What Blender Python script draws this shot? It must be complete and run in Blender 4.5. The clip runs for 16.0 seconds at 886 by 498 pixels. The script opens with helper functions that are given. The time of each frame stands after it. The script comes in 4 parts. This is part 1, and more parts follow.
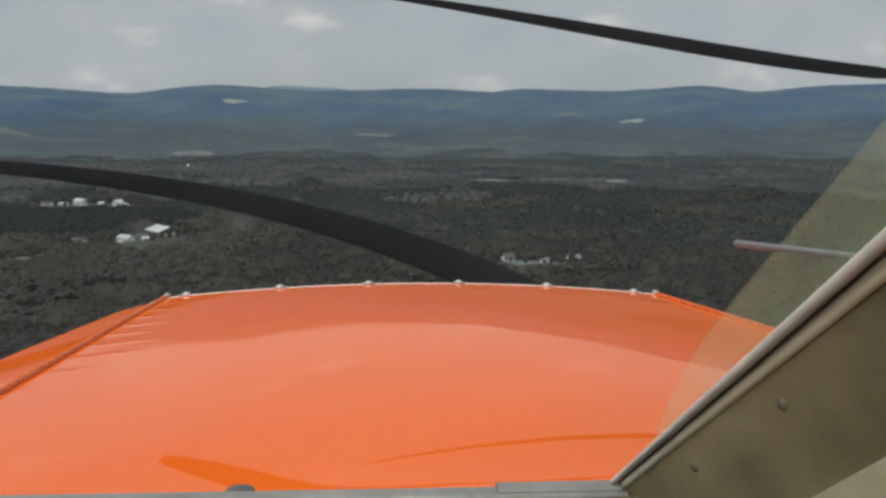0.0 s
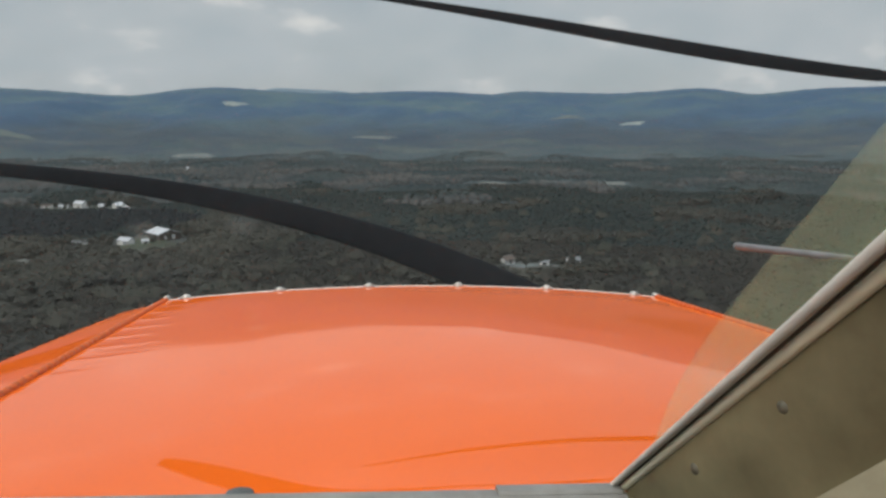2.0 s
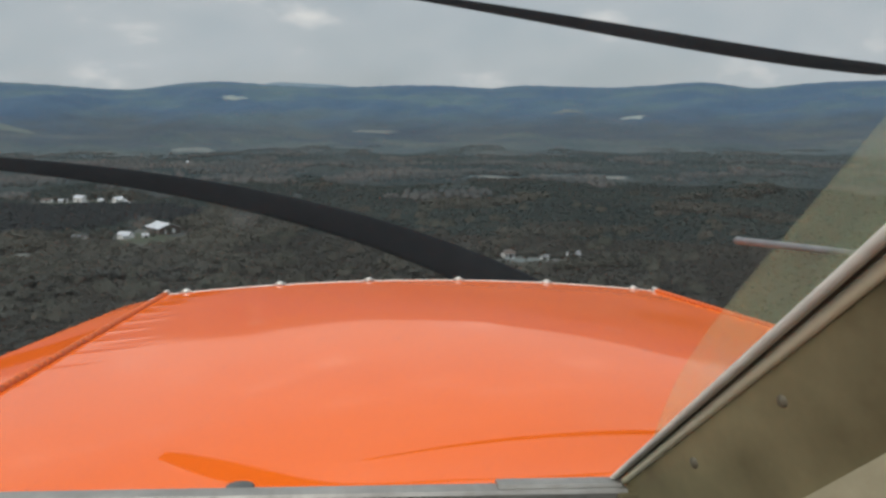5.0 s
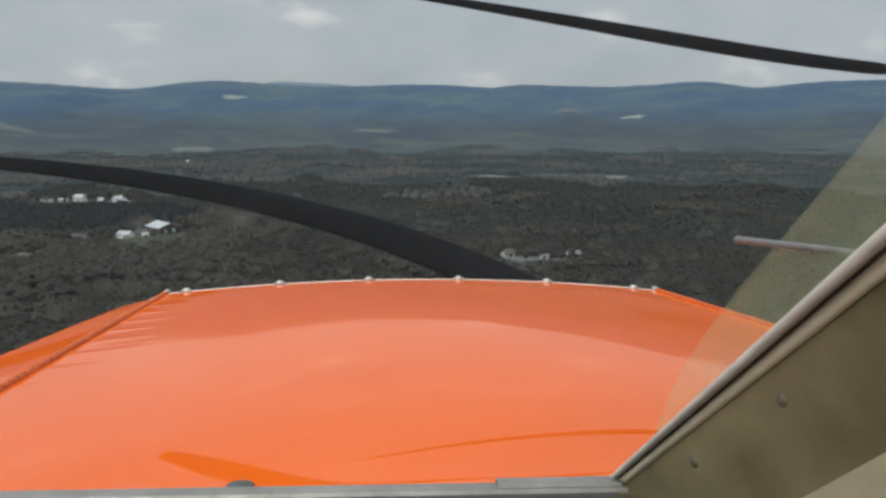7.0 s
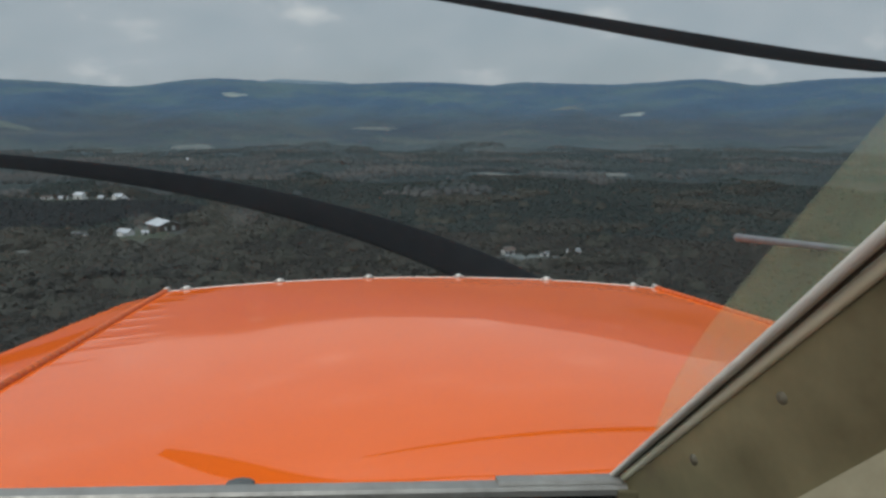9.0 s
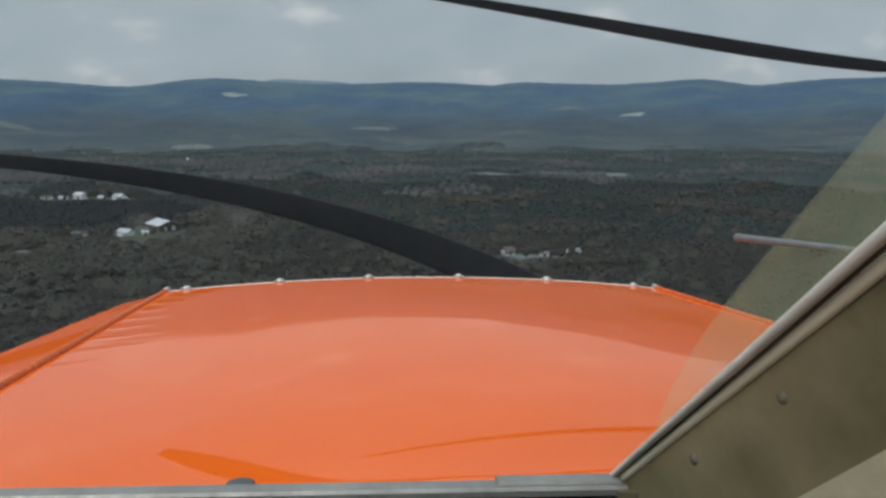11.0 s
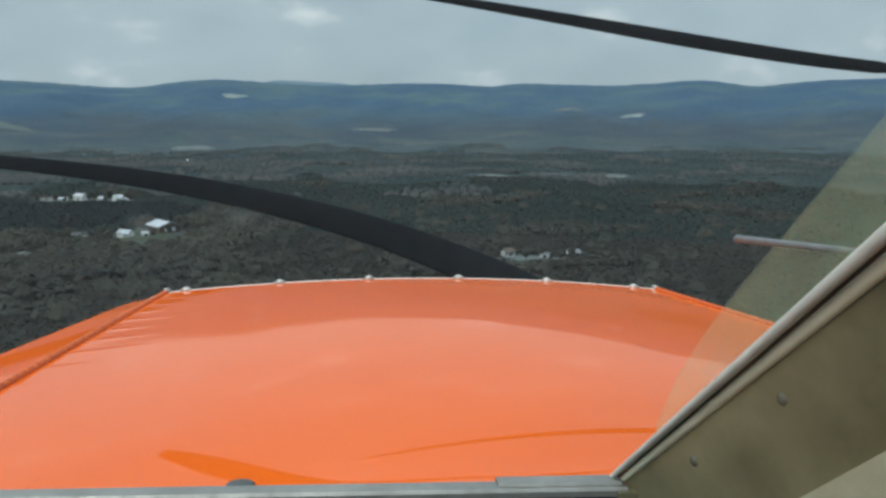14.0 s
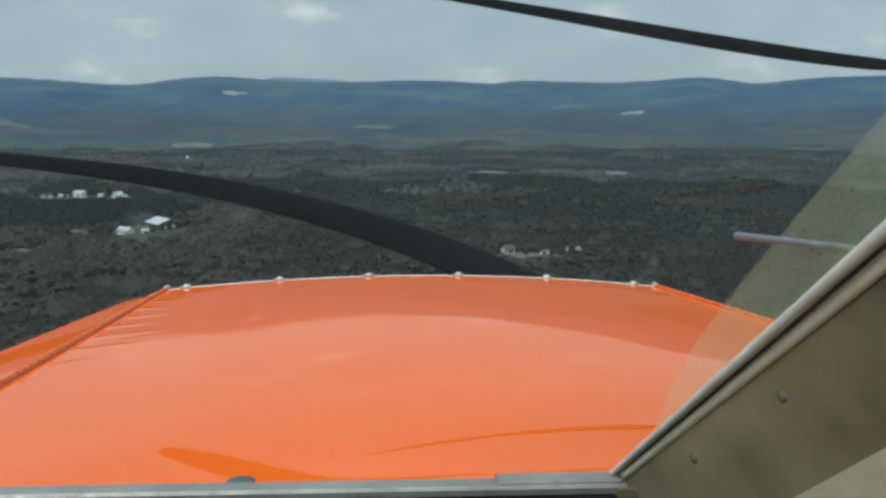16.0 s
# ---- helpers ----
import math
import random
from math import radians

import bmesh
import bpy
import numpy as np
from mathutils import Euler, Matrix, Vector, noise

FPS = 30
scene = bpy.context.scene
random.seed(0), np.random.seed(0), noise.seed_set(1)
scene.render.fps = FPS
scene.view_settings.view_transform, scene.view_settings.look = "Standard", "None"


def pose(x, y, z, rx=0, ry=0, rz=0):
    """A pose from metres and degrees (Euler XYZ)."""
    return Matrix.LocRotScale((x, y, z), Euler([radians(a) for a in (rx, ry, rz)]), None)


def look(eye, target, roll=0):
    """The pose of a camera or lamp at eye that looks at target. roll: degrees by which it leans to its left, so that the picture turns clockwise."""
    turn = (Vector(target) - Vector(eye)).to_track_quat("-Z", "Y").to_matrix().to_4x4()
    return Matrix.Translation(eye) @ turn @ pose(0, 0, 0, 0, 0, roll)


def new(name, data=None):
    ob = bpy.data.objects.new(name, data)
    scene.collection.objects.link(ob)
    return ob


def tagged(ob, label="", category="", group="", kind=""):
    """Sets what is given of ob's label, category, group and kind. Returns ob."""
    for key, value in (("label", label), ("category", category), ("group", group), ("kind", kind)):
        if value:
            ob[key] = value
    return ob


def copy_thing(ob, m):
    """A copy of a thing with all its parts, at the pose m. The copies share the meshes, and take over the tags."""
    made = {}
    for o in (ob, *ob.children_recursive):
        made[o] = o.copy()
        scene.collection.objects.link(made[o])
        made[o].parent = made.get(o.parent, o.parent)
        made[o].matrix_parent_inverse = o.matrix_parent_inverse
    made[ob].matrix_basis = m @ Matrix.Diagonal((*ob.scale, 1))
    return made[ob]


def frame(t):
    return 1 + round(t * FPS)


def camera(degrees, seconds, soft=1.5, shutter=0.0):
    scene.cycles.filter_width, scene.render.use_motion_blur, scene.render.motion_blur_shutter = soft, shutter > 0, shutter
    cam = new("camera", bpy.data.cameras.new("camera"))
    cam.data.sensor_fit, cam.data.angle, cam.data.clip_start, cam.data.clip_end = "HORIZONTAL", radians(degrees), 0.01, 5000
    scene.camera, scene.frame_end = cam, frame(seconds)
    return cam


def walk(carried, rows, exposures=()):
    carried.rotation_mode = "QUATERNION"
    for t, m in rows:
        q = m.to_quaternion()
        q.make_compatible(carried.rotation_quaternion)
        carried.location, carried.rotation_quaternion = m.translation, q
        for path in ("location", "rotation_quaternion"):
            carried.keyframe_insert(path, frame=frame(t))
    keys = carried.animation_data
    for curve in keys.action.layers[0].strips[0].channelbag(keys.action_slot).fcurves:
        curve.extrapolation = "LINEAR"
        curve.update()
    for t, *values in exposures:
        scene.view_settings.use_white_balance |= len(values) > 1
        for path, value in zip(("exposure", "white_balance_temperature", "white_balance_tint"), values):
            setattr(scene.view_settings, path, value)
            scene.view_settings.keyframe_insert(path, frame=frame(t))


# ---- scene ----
ALT = 100.0  # height over the valley floor

# ---- camera: rides in the cockpit, nodding slightly ----
cam = camera(60.0, 16.0, soft=2.8)
NOD = ((0, 0.582), (0.5, 0.637), (1, 0.57), (1.5, 0.511), (2, 0.764), (2.5, 0.401), (3, 0.637), (3.5, 0.435), (4, 0.393), (6.5,
       0.258), (7, 0.287), (7.5, 0.245), (8, 0.182), (8.5, 0.312), (9, 0.118), (11.5, 0.118), (12, 0.118), (12.5, 0.371), (13, 0.287),
       (13.5, 0.329), (14, 0.203), (14.5, 0.047), (15, -0.051), (15.5, 0.047), (16, -0.008))
walk(cam, [(t, pose(0, 0, ALT, 80.0 + a, 0, 0)) for t, a in NOD],
     [(0, -0.05, 6900, 9), (1, 0.06, 6850, 9), (4, 0.10, 6800, 9), (6.5, 0.08, 6750, 9), (7, 0.06, 6750, 9), (7.6, -0.15, 6450, 6), (9, -0.18, 6400, 6),
      (11.5, -0.08, 6350, 5), (12.5, 0.05, 6200, 1), (13.5, 0.09, 6100, -1), (14.5, 0.09, 6050, -2), (16, 0.05, 6050, -2)])

# ---- daylight: broken cloud, soft sun behind the left shoulder ----
SUN_EL, SUN_AZ = 50.0, 226.0  # degrees; azimuth clockwise from the nose (+y)
world = bpy.data.worlds.new("sky")
scene.world = world
world.use_nodes = True
wt = world.node_tree
wt.nodes.clear()


def wnode(kind, **kw):
    n = wt.nodes.new(kind)
    for k, v in kw.items():
        n.inputs[k].default_value = v
    return n


sky = wt.nodes.new("ShaderNodeTexSky")
sky.sky_type = "NISHITA"
sky.sun_disc = False
sky.sun_elevation, sky.sun_rotation = radians(SUN_EL), radians(SUN_AZ)
sky.dust_density = 3.0
tc = wt.nodes.new("ShaderNodeTexCoord")
mp = wt.nodes.new("ShaderNodeMapping")
mp.inputs["Scale"].default_value, mp.inputs["Location"].default_value = (1.0, 1.0, 2.2), (0.0, 0.0, -0.095)
wt.links.new(tc.outputs["Generated"], mp.inputs["Vector"])
big = wnode("ShaderNodeTexNoise", Scale=3.2, Detail=6.0, Roughness=0.55)
puff = wnode("ShaderNodeTexNoise", Scale=8.0, Detail=7.0, Roughness=0.55, Distortion=0.0)
wt.links.new(mp.outputs[0], big.inputs["Vector"])
wt.links.new(mp.outputs[0], puff.inputs["Vector"])
cover = wt.nodes.new("ShaderNodeValToRGB")
cover.color_ramp.elements[0].position, cover.color_ramp.elements[0].color = 0.30, (0.72, 0.72, 0.72, 1)
cover.color_ramp.elements[1].position, cover.color_ramp.elements[1].color = 0.62, (1, 1, 1, 1)
wt.links.new(big.outputs["Fac"], cover.inputs[0])
lump = wt.nodes.new("ShaderNodeValToRGB")
e = lump.color_ramp.elements
e[0].position, e[0].color = 0.35, (3.9, 4.55, 5.1, 1)
e[1].position, e[1].color = 0.80, (7.6, 7.7, 7.7, 1)
m1 = e.new(0.58)
m1.color = (4.4, 4.95, 5.45, 1)
wt.links.new(puff.outputs["Fac"], lump.inputs[0])
blend = wt.nodes.new("ShaderNodeMix")
blend.data_type = "RGBA"
wt.links.new(cover.outputs[0], blend.inputs[0])
wt.links.new(sky.outputs[0], blend.inputs[6])
wt.links.new(lump.outputs[0], blend.inputs[7])
bg = wnode("ShaderNodeBackground", Strength=0.096)
# an even cloud deck is brighter overhead than near the horizon
split = wt.nodes.new("ShaderNodeSeparateXYZ")
wt.links.new(tc.outputs["Generated"], split.inputs[0])
high = wt.nodes.new("ShaderNodeMapRange")
high.interpolation_type = "SMOOTHSTEP"
high.inputs["From Min"].default_value, high.inputs["From Max"].default_value = 0.28, 0.95
high.inputs["To Min"].default_value, high.inputs["To Max"].default_value = 1.0, 3.4
wt.links.new(split.outputs[2], high.inputs[0])
dome_light = wt.nodes.new("ShaderNodeMix")
dome_light.data_type, dome_light.blend_type = "RGBA", "MULTIPLY"
dome_light.inputs[0].default_value = 1.0
wt.links.new(blend.outputs[2], dome_light.inputs[6])
wt.links.new(high.outputs[0], dome_light.inputs[7])
wt.links.new(dome_light.outputs[2], bg.inputs[0])
wo = wt.nodes.new("ShaderNodeOutputWorld")
wt.links.new(bg.outputs[0], wo.inputs[0])

sun = new("sun", bpy.data.lights.new("sun", "SUN"))
sun.data.energy, sun.data.angle, sun.data.color = 1.5, radians(20), (1.0, 0.96, 0.91)
a, el = radians(SUN_AZ), radians(SUN_EL)
sun_dir = Vector((math.sin(a) * math.cos(el), math.cos(a) * math.cos(el), math.sin(el)))
sun.matrix_world = look(sun_dir * 300 + Vector((0, 0, ALT)), (0, 0, ALT))


# ---- materials ----
class Nodes:
    """A small builder for one node material."""

    def __init__(self, name, base=(0.5, 0.5, 0.5), rough=0.6, metal=0.0, coat=0.0, spec=0.5):
        self.m = bpy.data.materials.new(name)
        self.m.use_nodes = True
        self.t = self.m.node_tree
        self.b = self.t.nodes["Principled BSDF"]
        self.b.inputs["Base Color"].default_value = (*base, 1)
        self.b.inputs["Roughness"].default_value = rough
        self.b.inputs["Metallic"].default_value = metal
        self.b.inputs["Coat Weight"].default_value = coat
        self.b.inputs["Coat Roughness"].default_value = 0.06
        self.b.inputs["Specular IOR Level"].default_value = spec
        self.coord = self.t.nodes.new("ShaderNodeTexCoord")

    def noise(self, scale, detail=4.0, rough=0.55, space="Object", stretch=(1, 1, 1)):
        mp = self.t.nodes.new("ShaderNodeMapping")
        mp.inputs["Scale"].default_value = stretch
        n = self.t.nodes.new("ShaderNodeTexNoise")
        n.inputs["Scale"].default_value, n.inputs["Detail"].default_value, n.inputs["Roughness"].default_value = scale, detail, rough
        self.t.links.new(self.coord.outputs[space], mp.inputs[0])
        self.t.links.new(mp.outputs[0], n.inputs["Vector"])
        return n.outputs["Fac"]

    def ramp(self, fac, *stops):
        r = self.t.nodes.new("ShaderNodeValToRGB")
        els = r.color_ramp.elements
        while len(els) < len(stops):
            els.new(0.5)
        for el_, (p, c) in zip(els, stops):
            el_.position, el_.color = p, ((*c, 1) if isinstance(c, tuple) else (c, c, c, 1))
        self.t.links.new(fac, r.inputs[0])
        return r.outputs[0]

    def mix(self, fac, a, b, mode="MIX"):
        x = self.t.nodes.new("ShaderNodeMix")
        x.data_type, x.blend_type = "RGBA", mode
        for sock, v in ((0, fac), (6, a), (7, b)):
            if isinstance(v, (int, float)):
                x.inputs[sock].default_value = v if sock == 0 else (v, v, v, 1)
            elif isinstance(v, tuple):
                x.inputs[sock].default_value = (*v, 1)
            else:
                self.t.links.new(v, x.inputs[sock])
        return x.outputs[2]

    def put(self, sock, value):
        self.t.links.new(value, self.b.inputs[sock])
        return self

    def bump(self, height, strength=0.2, distance=0.001, coat=False):
        n = self.t.nodes.new("ShaderNodeBump")
        n.inputs["Strength"].default_value, n.inputs["Distance"].default_value = strength, distance
        self.t.links.new(height, n.inputs["Height"])
        self.t.links.new(n.outputs[0], self.b.inputs["Normal"])
        if coat:
            self.t.links.new(n.outputs[0], self.b.inputs["Coat Normal"])
        return self


def mat_orange():
    """Orange enamel under a clear coat, a little faded and dusty."""
    k = Nodes("orange_enamel", (0.78, 0.125, 0.006), 0.4, coat=0.76, spec=0.0)
    k.b.inputs["Coat IOR"].default_value = 1.58
    fade = k.ramp(k.noise(3.0, 5), (0.3, (0.72, 0.107, 0.002)), (0.7, (0.78, 0.125, 0.003)))
    specks = k.ramp(k.noise(70.0, 2), (0.245, 1.0), (0.268, 0.0))
    k.put("Base Color", k.mix(specks, fade, (0.55, 0.09, 0.012)))
    k.put("Coat Roughness", k.ramp(k.noise(6.0, 5), (0.3, 0.02), (0.75, 0.05)))
    k.bump(k.noise(5.0, 2, 0.4), 0.12, 0.0016, coat=True)
    return k.m


def mat_alu(name, base, rough):
    k = Nodes(name, base, rough, metal=0.85)
    k.put("Roughness", k.ramp(k.noise(160, 5, stretch=(1, 0.15, 1)), (0.3, rough - 0.12), (0.7, rough + 0.15)))
    k.put("Base Color", k.mix(k.ramp(k.noise(40, 6), (0.35, 0.0), (0.65, 0.6)), base, tuple(c * 0.55 for c in base)))
    k.bump(k.noise(220, 3), 0.2, 0.0004)
    return k.m


def mat_plain(name, c1, c2, scale, rough=0.7, bump=0.2, dist=0.001, spec=0.4):
    k = Nodes(name, c1, rough, spec=spec)
    k.put("Base Color", k.ramp(k.noise(scale, 6, 0.6), (0.32, c1), (0.68, c2)))
    k.put("Roughness", k.ramp(k.noise(scale * 4, 4), (0.3, rough - 0.1), (0.7, min(1, rough + 0.15))))
    k.bump(k.noise(scale * 6, 4), bump, dist)
    return k.m


def mat_woods(name, tones, patch, blotch):
    """Canopy: each crown takes its tone by chance, stands of like trees by large noise."""
    k = Nodes(name, tones[0], 0.9, spec=0.15)
    geo = k.t.nodes.new("ShaderNodeNewGeometry")
    own = k.ramp(geo.outputs["Random Per Island"], *[(i / (len(tones) - 1), c) for i, c in enumerate(tones)])
    stand = k.ramp(k.noise(blotch, 5, 0.6), (0.42, 0.0), (0.62, 0.85))
    col = k.mix(stand, own, patch)
    leaf = k.ramp(k.noise(0.9, 5, 0.7), (0.3, 0.88), (0.75, 1.12))
    k.put("Base Color", k.mix(1.0, col, leaf, "MULTIPLY"))
    k.bump(k.noise(1.2, 5, 0.7), 0.15, 0.5)
    thin = k.t.nodes.new("ShaderNodeBsdfTranslucent")
    k.t.links.new(k.b.inputs["Base Color"].links[0].from_socket, thin.inputs[0])
    both = k.t.nodes.new("ShaderNodeMixShader")
    both.inputs[0].default_value = 0.5
    k.t.links.new(k.b.outputs[0], both.inputs[1])
    k.t.links.new(thin.outputs[0], both.inputs[2])
    k.t.links.new(both.outputs[0], k.t.nodes["Material Output"].inputs[0])
    return k.m


def mat_far_haze(name, tones, size, mottle, low=None):
    """Distant woods: stands of grey-green crowns run together, the blue of haze put into their colours."""
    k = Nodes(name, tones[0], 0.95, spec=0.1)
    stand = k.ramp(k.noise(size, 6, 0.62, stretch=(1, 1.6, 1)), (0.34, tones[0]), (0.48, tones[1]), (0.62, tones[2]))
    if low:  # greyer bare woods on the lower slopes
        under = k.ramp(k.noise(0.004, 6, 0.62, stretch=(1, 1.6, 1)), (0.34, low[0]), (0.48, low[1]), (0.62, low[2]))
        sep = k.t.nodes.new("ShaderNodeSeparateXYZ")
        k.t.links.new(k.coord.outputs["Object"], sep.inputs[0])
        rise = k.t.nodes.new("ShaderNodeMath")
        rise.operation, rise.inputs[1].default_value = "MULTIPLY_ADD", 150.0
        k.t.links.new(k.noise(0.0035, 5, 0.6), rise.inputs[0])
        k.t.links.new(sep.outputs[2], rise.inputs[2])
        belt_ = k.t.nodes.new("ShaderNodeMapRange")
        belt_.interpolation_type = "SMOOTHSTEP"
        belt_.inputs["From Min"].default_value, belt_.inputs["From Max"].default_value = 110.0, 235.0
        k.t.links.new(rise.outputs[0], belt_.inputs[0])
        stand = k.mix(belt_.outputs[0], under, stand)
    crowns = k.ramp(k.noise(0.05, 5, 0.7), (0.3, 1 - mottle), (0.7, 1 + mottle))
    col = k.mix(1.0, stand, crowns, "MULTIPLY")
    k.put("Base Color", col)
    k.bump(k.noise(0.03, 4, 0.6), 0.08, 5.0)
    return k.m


M_ORANGE = mat_orange()
# darker copy of the cowl's orange: the hinge's shade is put into the colour
M_HINGE = mat_plain("shaded_orange_paint", (0.48, 0.090, 0.016), (0.64, 0.122, 0.020), 120, 0.55, spec=0.2)
M_ALU = mat_alu("brushed_aluminium", (0.62, 0.63, 0.64), 0.42)
M_POST = mat_plain("dull_aluminium_paint", (0.48, 0.46, 0.40), (0.66, 0.63, 0.55), 50, 0.65, spec=0.2)
M_CREAM = mat_plain("cream_paint", (0.74, 0.70, 0.50), (0.84, 0.80, 0.60), 60, 0.65)
M_ROD = mat_plain("pale_grey_paint", (0.20, 0.205, 0.205), (0.28, 0.285, 0.285), 80, 0.8, spec=0.1)
M_SCREW = mat_plain("dull_painted_steel", (0.100, 0.090, 0.060), (0.150, 0.135, 0.095), 200, 0.5)
M_SCREW_SHADE = mat_plain("brown_shade", (0.030, 0.024, 0.014), (0.060, 0.050, 0.030), 300, 0.8, spec=0.1)
M_STEEL = mat_plain("dark_steel", (0.045, 0.050, 0.048), (0.075, 0.080, 0.076), 200, 0.5)
M_BAND = mat_plain("pale_cream", (0.286, 0.260, 0.169), (0.442, 0.403, 0.273), 30, 0.6)
M_EDGE = mat_plain("pale_primer", (0.55, 0.50, 0.45), (0.68, 0.62, 0.56), 80, 0.5)
M_RUBBER = mat_plain("brown_rubber", (0.050, 0.044, 0.032), (0.100, 0.088, 0.064), 70, 0.75)
# strong mottling serves for stains and for uneven light on the side panel
M_OLIVE = mat_plain("olive_tan_paint", (0.045, 0.036, 0.018), (0.27, 0.235, 0.130), 10, 0.55, 0.3)


def mat_haze_pane(name, tone, thin, thick, spot=0.0):
    """Scuffed plexiglass: mostly clear, its film toned as dust, as haze and as a reflection; a spot fades out from its
    middle.
    """
    k = Nodes(name, tone, 0.6)
    film = k.ramp(k.noise(30, 4), (0.3, thin), (0.7, thick))
    if spot:
        place = k.t.nodes.new("ShaderNodeMapping")
        place.inputs["Scale"].default_value = (1 / spot, 1 / spot, 1 / spot)
        round_ = k.t.nodes.new("ShaderNodeTexGradient")
        round_.gradient_type = "SPHERICAL"
        k.t.links.new(k.coord.outputs["Object"], place.inputs[0])
        k.t.links.new(place.outputs[0], round_.inputs[0])
        film = k.mix(1.0, film, round_.outputs[0], "MULTIPLY")
    clear = k.t.nodes.new("ShaderNodeBsdfTransparent")
    dust = k.t.nodes.new("ShaderNodeBsdfTranslucent")
    dust.inputs[0].default_value = (*tone, 1)
    dif = k.t.nodes.new("ShaderNodeBsdfDiffuse")
    dif.inputs[0].default_value = (*tone, 1)
    both = k.t.nodes.new("ShaderNodeMixShader")
    both.inputs[0].default_value = 0.5
    k.t.links.new(dust.outputs[0], both.inputs[1])
    k.t.links.new(dif.outputs[0], both.inputs[2])
    out = k.t.nodes.new("ShaderNodeMixShader")
    k.t.links.new(film, out.inputs[0])
    k.t.links.new(clear.outputs[0], out.inputs[1])
    k.t.links.new(both.outputs[0], out.inputs[2])
    k.t.links.new(out.outputs[0], k.t.nodes["Material Output"].inputs[0])
    return k.m


# this tan film imitates the cockpit mirrored in the glass
M_REFLECTION = mat_haze_pane("tan_reflection_film", (0.68, 0.74, 0.43), 0.105, 0.165)
# film lifts the dark tones behind the glass, as haze would
M_SCREEN = mat_haze_pane("dust_haze_windscreen", (0.72, 0.71, 0.69), 0.015, 0.025)
M_SMUDGE = mat_haze_pane("greasy_smudge", (0.75, 0.73, 0.70), 0.045, 0.08, spot=0.0042)
M_BLADE = mat_plain("matt_black_paint", (0.004, 0.005, 0.007), (0.007, 0.009, 0.012), 20, 0.85, spec=0.08)
M_DARK = mat_plain("dark_interior", (0.012, 0.012, 0.012), (0.025, 0.024, 0.022), 20, 0.9)
M_BOLT = mat_alu("zinc_plate", (0.55, 0.52, 0.47), 0.45)
M_STRIP = mat_alu("weathered_aluminium", (0.37, 0.355, 0.325), 0.6)
M_WOOD_NEAR = mat_woods("mixed_woods", ((0.0500, 0.0505, 0.0455), (0.0555, 0.0550, 0.0480), (0.0615, 0.0600, 0.0505)), (0.0700, 0.0660, 0.0550), 0.0055)
M_WOOD_CENTRE = mat_woods("dark_fir_woods", ((0.0326, 0.0463, 0.0453), (0.0364, 0.0505, 0.0486), (0.0411, 0.0557, 0.0525)), (0.0522, 0.0680, 0.0614), 0.0045)
M_WOOD_FIR = mat_woods("blue_black_firs", ((0.0270, 0.0335, 0.0365), (0.0300, 0.0365, 0.0390), (0.0340, 0.0400, 0.0420)), (0.0390, 0.0450, 0.0450), 0.006)
M_WOOD_LIGHT = mat_woods("young_leaf_woods", ((0.0780, 0.0780, 0.0640), (0.0930, 0.0915, 0.0745), (0.1130, 0.1090, 0.0880)), (0.0560, 0.0590, 0.0540), 0.008)
M_WOOD_LEAF = mat_woods("budding_leaf_trees", ((0.0620, 0.0680, 0.0560), (0.0780, 0.0820, 0.0660), (0.0970, 0.0960, 0.0770)), (0.0780, 0.0720, 0.0620), 0.012)
M_WOOD_UNDER = mat_woods("dry_brush", ((0.0540, 0.0575, 0.0530), (0.0595, 0.0620, 0.0560), (0.0650, 0.0665, 0.0595)), (0.0715, 0.0700, 0.0605), 0.0055)
M_WOOD_BARE = mat_woods("bare_grey_woods", ((0.0940, 0.0980, 0.0985), (0.1190, 0.1190, 0.1150), (0.1540, 0.1510, 0.1410)), (0.0663, 0.0884, 0.0936), 0.006)
# valley and foothill crowns: haze is mixed into these tones, bluer farther off
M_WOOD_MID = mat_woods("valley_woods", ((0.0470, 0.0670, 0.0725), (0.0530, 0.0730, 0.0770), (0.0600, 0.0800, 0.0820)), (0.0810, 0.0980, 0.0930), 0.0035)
M_WOOD_FOOT = mat_woods("hazed_foothill_woods", ((0.0490, 0.0670, 0.0800), (0.0550, 0.0730, 0.0835), (0.0620, 0.0790, 0.0860)), (0.0740, 0.0930, 0.0930), 0.003)
# far ground: base colours turn bluer and paler with distance to imitate haze
M_FLOOR_MID = mat_far_haze("hazed_foothill_canopy", ((0.040, 0.058, 0.066), (0.048, 0.065, 0.070), (0.064, 0.077, 0.076)), 0.004, 0.24)
RIDGE_HAZE_TONES = ((0.038, 0.071, 0.115), (0.044, 0.078, 0.117), (0.064, 0.100, 0.115))
SLOPE_HAZE_TONES = ((0.035, 0.050, 0.066), (0.041, 0.055, 0.067), (0.055, 0.067, 0.071))
M_FLOOR_FAR = mat_far_haze("hazed_ridge_woods", RIDGE_HAZE_TONES, 0.0022, 0.07, low=SLOPE_HAZE_TONES)
M_FLOOR_BACK = mat_far_haze("hazy_back_ridge", ((0.105, 0.150, 0.190), (0.115, 0.160, 0.195), (0.130, 0.170, 0.195)), 0.003, 0.08)
M_FLOOR = mat_plain("forest_floor", (0.048, 0.053, 0.050), (0.062, 0.066, 0.060), 0.02, 0.95, 0.3, 1.0, 0.1)
M_FIELD = mat_plain("dry_pasture", (0.14, 0.17, 0.17), (0.20, 0.225, 0.21), 0.03, 0.95, 0.3, 0.3, 0.1)
M_PALE = mat_plain("faded_pasture", (0.085, 0.098, 0.098), (0.120, 0.132, 0.126), 0.03, 0.95, 0.3, 0.3, 0.1)
